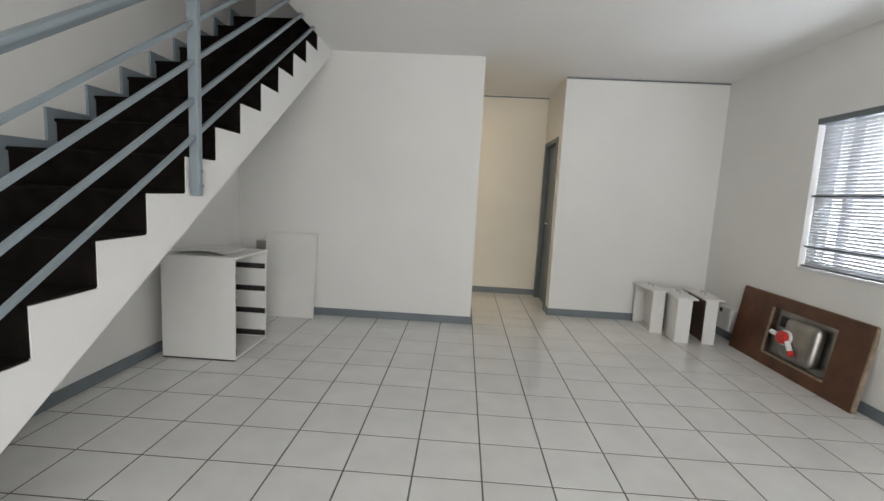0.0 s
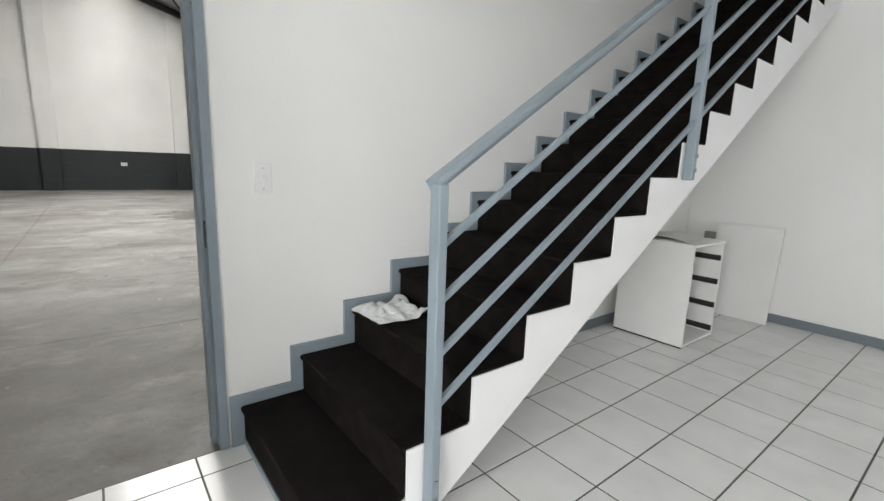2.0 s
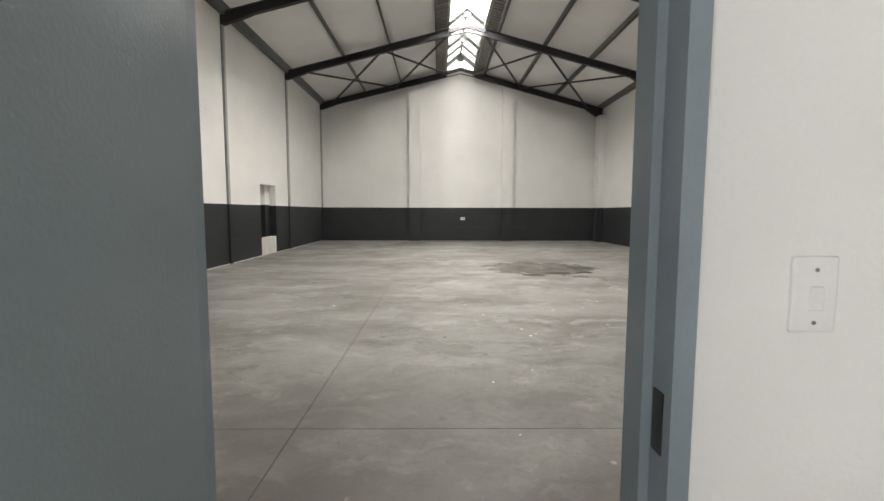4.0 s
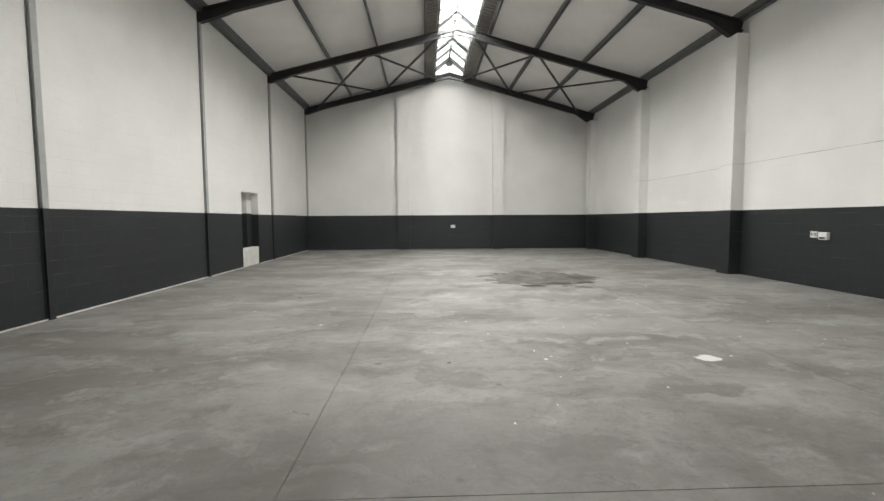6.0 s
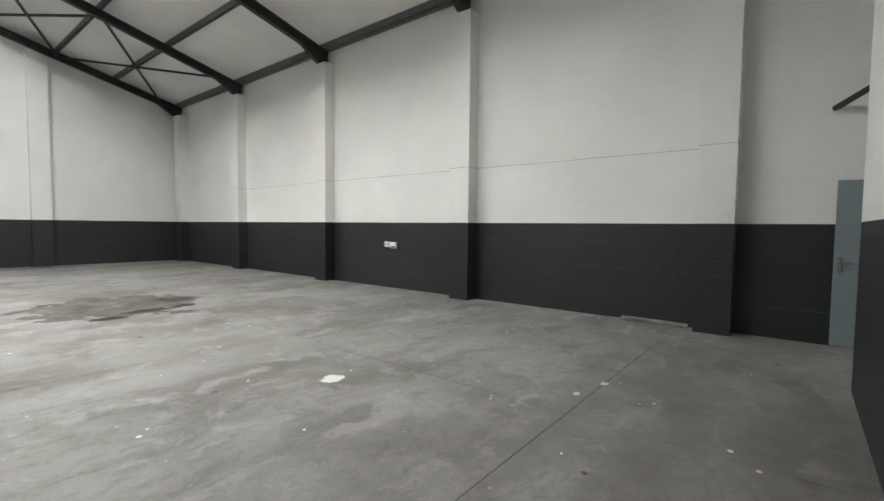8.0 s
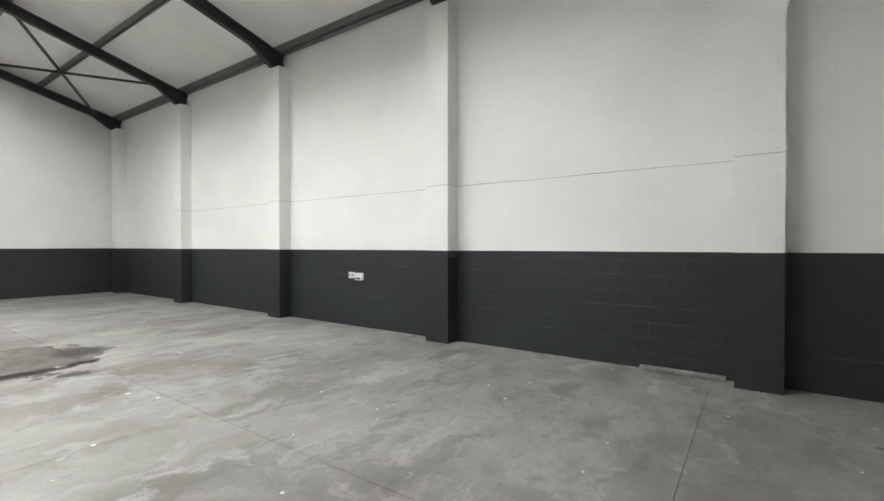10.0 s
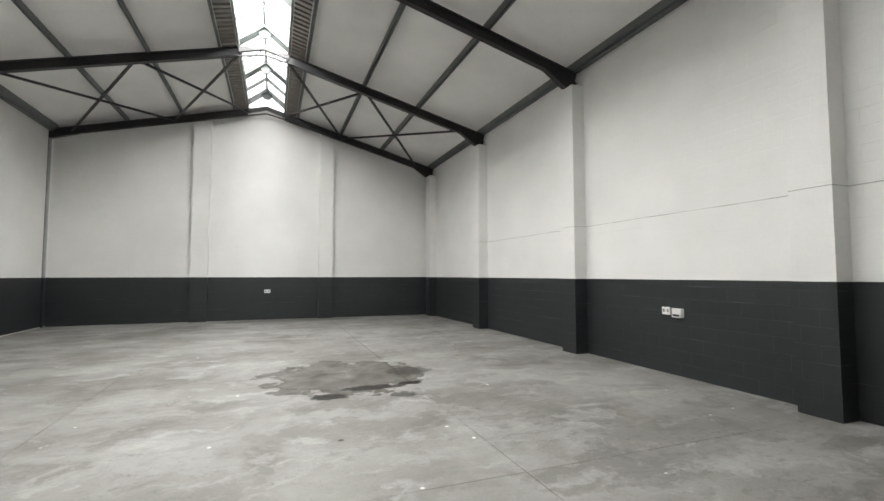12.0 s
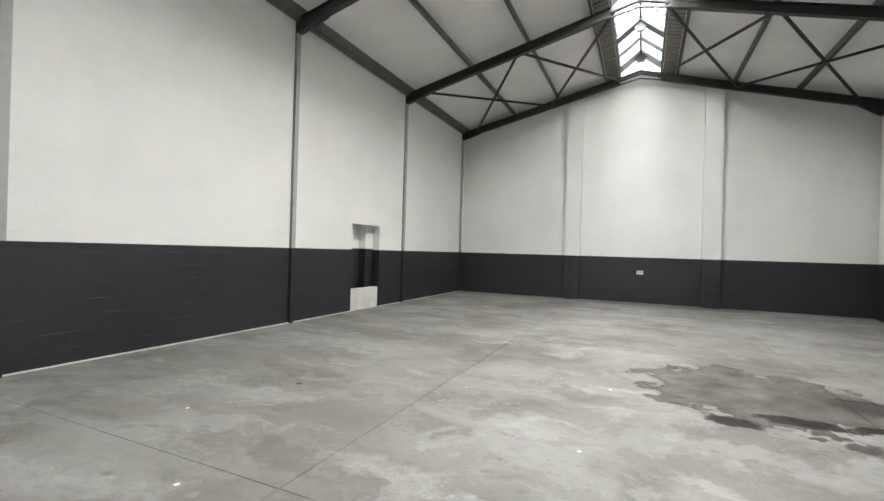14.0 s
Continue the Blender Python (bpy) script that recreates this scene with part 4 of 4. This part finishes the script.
# ---- office things ----
# drawer carcass
cab = thing("drawer_cabinet", (-2.22, 3.76, 0), "white melamine cabinet carcass without its drawers", "cabinet")
CX0, CX1, CY0, CY1, CZ = -2.50, -1.95, 3.50, 4.02, 0.775
bm = fresh()
box(bm, CX0, CX1, CY0, CY0 + 0.016, 0.012, CZ - 0.016)
soften(bm, 0.001, 1)
part("side_panel", bm, M_MEL, cab)
bm = fresh()
box(bm, CX0, CX1, CY1 - 0.016, CY1, 0.012, CZ - 0.016)
part("side_panel", bm, M_MEL, cab)
bm = fresh()
box(bm, CX0, CX1, CY0 + 0.017, CY1 - 0.017, 0.012, 0.03)
part("bottom_panel", bm, M_MEL, cab)
bm = fresh()
box(bm, CX0, CX0 + 0.012, CY0 + 0.017, CY1 - 0.017, 0.03, CZ - 0.017)
part("back_panel", bm, M_MEL, cab)
bm = fresh()
box(bm, CX0 - 0.005, CX1 + 0.008, CY0 - 0.004, CY1 + 0.004, CZ - 0.016, CZ)
soften(bm, 0.002)
part("top_panel", bm, M_MEL, cab)
bm = fresh()
box(bm, CX0, CX1 - 0.01, CY0 + 0.003, CY1 - 0.003, 0.0, 0.011)
part("plinth", bm, M_BLACK, cab)
for k in range(4):
    z = 0.045 + 0.19 * k
    bm = fresh()
    box(bm, CX0 + 0.03, CX1 - 0.004, CY1 - 0.03, CY1 - 0.0165, z, z + 0.042)
    box(bm, CX0 + 0.03, CX1 - 0.002, CY1 - 0.034, CY1 - 0.03, z + 0.012, z + 0.03)
    part("drawer_runner", bm, M_BLACK, cab, "black metal drawer runner")
    bm = fresh()
    box(bm, CX0 + 0.03, CX1 - 0.004, CY0 + 0.0165, CY0 + 0.03, z, z + 0.042)
    part("drawer_runner", bm, M_BLACK, cab, "black metal drawer runner")
for k in range(3):
    bm = fresh()
    z = 0.075 + 0.21 * k
    rod(bm, (CX1 - 0.03, CY0 + 0.017, z), (CX1 - 0.03, CY0 + 0.022, z), 0.01, 8)
    part("cam_fitting", bm, M_CHROME, cab)

# loose sheet on the cabinet
t = thing("warped_sheet", (-2.3, 3.75, CZ), "thin grey warped sheet lying on the cabinet", "panel")
bm = fresh()
for k in range(8):
    a, c = -2.46 + 0.05 * k, -2.46 + 0.05 * (k + 1)
    za, zc_ = [CZ + 0.002 + 0.02 * math.sin((q + 2.46) / 0.4 * math.pi) for q in (a, c)]
    prism(bm, [(a, za), (c, zc_), (c, zc_ + 0.004), (a, za + 0.004)], "y", 3.6, 3.95)
part("sheet", bm, M_MEL, t)

# leaning panels
def leaning_panel(x0, x1, h, y_foot, y_top, label, material):
    t_ = thing("leaning_panel", ((x0 + x1) / 2, y_foot, 0), label, "panel")
    b_ = fresh()
    prism(b_, [(y_foot, 0.0), (y_foot + 0.016, 0.0), (y_top + 0.016, h), (y_top, h)], "x", x0, x1)
    soften(b_, 0.0015, 1)
    part("board", b_, material, t_)


leaning_panel(-2.30, -1.78, 0.835, 4.70, 4.80, "white melamine panel leaning against the wall", M_MEL)
leaning_panel(-2.42, -2.25, 0.74, 4.78, 4.835, "grey narrow panel leaning behind a white panel", M_LOUVRE)

# loose drawers standing on end
def loose_drawer(x, y, yaw, height, width, depth, label, closed_left=False, base=None):
    t_ = thing("drawer_box", (x, y, 0), label, "drawer", "loose drawers in the corner")
    m = pose(x, y, 0, 0, 0, yaw)

    def put(name, dims, material, lab=""):
        b_ = fresh()
        box(b_, *dims)
        soften(b_, 0.0015, 1)
        bmesh.ops.transform(b_, matrix=m, verts=b_.verts)
        part(name, b_, material, t_, lab)
    w = width / 2
    put("side", (0, depth, -w, -w + 0.014, 0, height), M_MEL)
    put("side", (0, depth, w - 0.014, w, 0, height), M_MEL)
    put("back", (0, depth, -w + 0.015, w - 0.015, 0, 0.014), M_MEL)
    b0 = 0.001 if closed_left else depth - 0.012
    put("bottom", (b0, b0 + 0.006, -w + 0.015, w - 0.015, 0.015, height), base or M_MEL)
    put("front", (-0.03, depth + 0.04, -w - 0.025, w + 0.025, height + 0.001, height + 0.017), M_MEL)
    b_ = fresh()
    zt = height + 0.017
    for s in (-0.05, 0.05):
        rod(b_, m @ Vector((depth / 2, s, zt)), m @ Vector((depth / 2, s, zt + 0.025)), 0.005, 8)
    rod(b_, m @ Vector((depth / 2, -0.062, zt + 0.025)), m @ Vector((depth / 2, 0.062, zt + 0.025)), 0.006, 8)
    part("handle", b_, M_CHROME, t_, "metal bow handle")


loose_drawer(1.63, 5.17, 4, 0.43, 0.40, 0.13, "white drawer standing on end by the wall")
loose_drawer(1.80, 4.93, -8, 0.425, 0.46, 0.13, "white drawer standing on end with its front upwards", True)
loose_drawer(2.05, 4.92, -6, 0.43, 0.46, 0.11, "white drawer with dark brown inside standing on end", True, M_DARKWOOD)

# wall box by the drawers
t = thing("skirting_box", (EAST, 4.95, 0.3), "grey plastic service box at the foot of the wall", "junction box")
bm = fresh()
box(bm, EAST - 0.06, EAST, 4.82, 5.02, 0.10, 0.33)
soften(bm, 0.008)
part("body", bm, M_PVC, t)
bm = fresh()
box(bm, EAST - 0.065, EAST - 0.055, 4.96, 5.0, 0.27, 0.31)
part("knockout", bm, M_BLACK, t)

# worktop with sink, leaning against the wall
LEAN = Matrix.Translation((2.30, 0, 0)) @ Matrix.Rotation(radians(8), 4, "Y")
top_ = thing("sink_worktop", (2.32, 4.05, 0), "brown worktop with steel sink leaning upside down on the wall", "worktop")


def lean(bm_):
    bmesh.ops.transform(bm_, matrix=LEAN, verts=bm_.verts)
    return bm_


BY0, BY1, BH, SY0, SY1, SZ0, SZ1 = 3.36, 4.72, 0.60, 3.62, 4.28, 0.11, 0.50
bm = fresh()
for y0, y1, z0, z1 in ((BY0, SY0, 0, BH), (SY1, BY1, 0, BH), (SY0, SY1, 0, SZ0), (SY0, SY1, SZ1, BH)):
    box(bm, 0, 0.03, y0, y1, z0, z1)
part("board", lean(bm), M_WOOD, top_)
bm = fresh()
box(bm, 0.001, 0.031, BY0 - 0.012, BY0 - 0.0005, 0, BH)
box(bm, 0.001, 0.031, BY0, BY1, BH + 0.0005, BH + 0.006)
part("edge_strip", lean(bm), M_CHIP, top_, "raw chipboard edge")
bm = fresh()
for y0, y1, z0, z1 in ((SY1 - 0.014, SY1 + 0.014, SZ0, SZ1), (SY0, SY1, SZ0 - 0.012, SZ0 + 0.006)):
    box(bm, -0.006, 0.002, y0, y1, z0, z1)
part("cutout_edge", lean(bm), M_CHIP, top_, "pale rough cut edge")
bm = fresh()
box(bm, 0.028, 0.034, SY0 - 0.01, SY1 + 0.01, SZ0 - 0.01, SZ1 + 0.01)
sink = part("sink_tray", lean(bm), M_SINK, top_, "stainless steel sink seen from below")
bm = fresh()
box(bm, -0.075, 0.027, 3.70, 4.04, 0.15, 0.47)
bmesh.ops.bevel(bm, geom=list(bm.edges), offset=0.05, segments=5, profile=0.5, affect="EDGES")
bowl = part("bowl", lean(bm), M_SINK, sink, smooth=True)
bm = fresh()
rod(bm, (-0.075, 3.96, 0.31), (-0.13, 3.96, 0.31), 0.05, 20)
soften(bm, 0.006, 2)
part("waste_nut", lean(bm), M_RED, sink, "red plastic waste nut")
bm = fresh()
rod(bm, (-0.074, 3.96, 0.31), (-0.095, 3.96, 0.31), 0.062, 20)
part("waste_washer", lean(bm), M_PVC, sink, "white plastic washer")
bm = fresh()
rod(bm, (-0.10, 4.0, 0.312), (-0.10, 4.10, 0.32), 0.02, 14)
part("waste_pipe", lean(bm), M_PVC, sink, "white plastic waste pipe")
bm = fresh()
rod(bm, (-0.10, 3.91, 0.29), (-0.10, 3.86, 0.23), 0.02, 14)
part("overflow_pipe", lean(bm), M_PVC, sink, "white plastic overflow pipe")
bm = fresh()
rod(bm, (-0.10, 3.858, 0.228), (-0.10, 3.838, 0.204), 0.022, 10)
part("pipe_cap", lean(bm), M_RED, sink, "red pipe cap")
bm = fresh()
box(bm, 0.012, 0.027, 4.10, 4.19, 0.36, 0.45)
soften(bm, 0.004)
part("fixing_clip", lean(bm), M_BLACK, sink, "black plastic fixing clip")

# window with blind
win = thing("window_1", (EAST, (WY0 + WY1) / 2, WZ0), "steel casement window with a closed white venetian blind", "window", kind="structure")
XW = EAST + 0.09
bm = fresh()
for y0, y1, z0, z1 in ((WY0, WY0 + 0.04, WZ0, WZ1), (WY1 - 0.04, WY1, WZ0, WZ1), (WY0, WY1, WZ0, WZ0 + 0.04), (WY0, WY1, WZ1 - 0.04, WZ1), (WY0, WY1, 1.42, 1.455), (3.87, 3.92, WZ0, WZ1), (3.0, 3.04, WZ0, WZ1)):
    box(bm, XW, XW + 0.04, y0, y1, z0, z1)
part("window_frame", bm, M_ALU, win)
for y0, y1 in ((WY0 + 0.04, 3.0), (3.04, 3.87), (3.92, WY1 - 0.04)):
    for z0, z1 in ((WZ0 + 0.04, 1.42), (1.455, WZ1 - 0.04)):
        bm = fresh()
        box(bm, XW + 0.018, XW + 0.022, y0, y1, z0, z1)
        pane = part("pane", bm, M_GLASS, win)
        pane.visible_shadow = False
bm = fresh()
box(bm, EAST - 0.012, EAST + 0.2, WY0, WY1, WZ0 - 0.02, WZ0 - 0.001)
part("window_sill", bm, M_ALU, win)
bm = fresh()
box(bm, EAST - 0.004, EAST + 0.05, WY0 - 0.01, WY1 + 0.01, WZ1 - 0.035, WZ1 + 0.01)
part("blind_headrail", bm, M_FRAME, win, "grey blind head rail")
z = WZ0 + 0.02
while z < WZ1 - 0.05:
    bm = fresh()
    prism(bm, [(EAST + 0.040, z + 0.022), (EAST + 0.0415, z + 0.023), (EAST + 0.052, z + 0.002), (EAST + 0.0505, z + 0.001)], "y", WY0 + 0.01, WY1 - 0.01)
    part("blind_slat", bm, M_BLIND, win)
    z += 0.025
for z in (1.44, 1.04, 0.885):
    bm = fresh()
    box(bm, EAST + 0.02, EAST + 0.032, WY0 + 0.005, WY1 - 0.005, z - 0.007, z + 0.007)
    part("burglar_bar", bm, M_FRAME, win, "dark steel security bar")
for y in (2.75, 3.3, 3.7, 4.0):
    bm = fresh()
    rod(bm, (EAST + 0.045, y, WZ0 + 0.02), (EAST + 0.045, y, WZ1 - 0.03), 0.0015, 6)
    part("blind_cord", bm, M_BLIND, win)

# bright sky seen through the ridge skylight and the window
bm = fresh()
box(bm, FAR - 0.2, -6.0, APEX_Y - 0.75, APEX_Y + 0.75, 8.63, 8.66)
box(bm, FAR - 0.27, FAR - 0.23, APEX_Y - 0.75, APEX_Y + 0.75, 7.2, 8.66)
structure("backdrop", bm, M_SKY, "white overcast sky above the skylight", "sky")
bm = fresh()
box(bm, EAST + 1.2, EAST + 1.25, 0.5, 6.5, -0.2, 4.0)
structure("backdrop_window", bm, M_SKYBLUE, "pale bright daylight outside the window", "sky")

# ground outside
bm = fresh()
g = 2600.0
box(bm, -g, g, -g, g, -0.32, -0.30)
structure("ground", bm, M_CONC, "pale concrete yard around the building", "ground")

# ---- floors, piece by piece ----
bm = fresh()
box(bm, FAR - 0.3, WX1, WL - 1.7, WR + 0.3, -0.30, -0.008)
box(bm, WX1, -1.6, JOG, WR + 0.3, -0.30, -0.008)
floor_w = structure("floor_warehouse", bm, M_JOINT, "worn grey concrete floor cast in bays", "floor")
for i in range(len(SX) - 1):
    for j in range(len(SY) - 1):
        bm = fresh()
        g = 0.003
        x1_ = SX[i + 1] - g if i < len(SX) - 2 else SX[i + 1]
        box(bm, SX[i] + g, x1_, SY[j] + g, SY[j + 1] - g, -0.0075, 0.0)
        ob = mesh_ob("concrete_bay", bm, M_CONC)
        ob.parent = floor_w
bm = fresh()
box(bm, NX0 - 0.6, NX1 + 0.6, WL - 1.6, -5.404, -0.0075, 0.0)
ob = mesh_ob("concrete_bay", bm, M_CONC)
ob.parent = floor_w
bm = fresh()
box(bm, -2.596, -1.6, JOG, WR + 0.3, -0.0075, 0.0)
ob = mesh_ob("concrete_bay", bm, M_CONC)
ob.parent = floor_w

PITCH_X, PITCH_Y, TX, TY, GAP = 0.3245, 0.3170, -0.181, 2.974, 0.004
bm = fresh()
box(bm, WX1, EAST + 1.2, SOUTH - 0.15, JOG - 0.12, -0.30, -0.0016)
box(bm, -1.6, EAST + 1.2, JOG - 0.12, HALL_Y, -0.30, -0.0016)
floor_o = structure("floor_office", bm, M_GROUT, "light grey glazed ceramic tiles with dark grout", "floor")


def tile_mesh(w, d):
    b_ = fresh()
    vs = box(b_, 0, w, 0, d, -0.0015, 0.0)
    bmesh.ops.bevel(b_, geom=[e for e in b_.edges if all(v_.co.z > -0.0005 for v_ in e.verts)], offset=0.001, segments=1, affect="EDGES")
    bmesh.ops.recalc_face_normals(b_, faces=b_.faces)
    me = bpy.data.meshes.new("tile")
    b_.to_mesh(me)
    b_.free()
    me.materials.append(M_TILE)
    return me


tiles = {}
far_bm = fresh()
i0, i1 = math.floor((WX1 - TX) / PITCH_X), math.ceil((EAST - TX) / PITCH_X)
j0, j1 = math.floor((SOUTH - TY) / PITCH_Y), math.ceil((HALL_Y - TY) / PITCH_Y)
count = 0
for j in range(j0, j1):
    for i in range(i0, i1):
        x0, y0 = max(WX1, TX + i * PITCH_X) + GAP, max(SOUTH, TY + j * PITCH_Y) + GAP
        x1, y1 = min(EAST, TX + (i + 1) * PITCH_X) - GAP, min(HALL_Y, TY + (j + 1) * PITCH_Y) - GAP
        if y1 > JOG - 0.13 and x0 < -1.6:
            continue
        if x1 - x0 < 0.02 or y1 - y0 < 0.02:
            continue
        if -0.3 < y0 < 4.9 and count < 300:
            key = (round(x1 - x0, 3), round(y1 - y0, 3))
            if key not in tiles:
                tiles[key] = tile_mesh(x1 - x0, y1 - y0)
            ob = new("tile", tiles[key])
            ob.location = (x0, y0, 0)
            ob.parent = floor_o
            count += 1
        else:
            box(far_bm, x0, x1, y0, y1, -0.0015, 0.0)
ob = tagged(mesh_ob("more_tiles", far_bm, M_TILE), kind="stuff")
ob.parent = floor_o
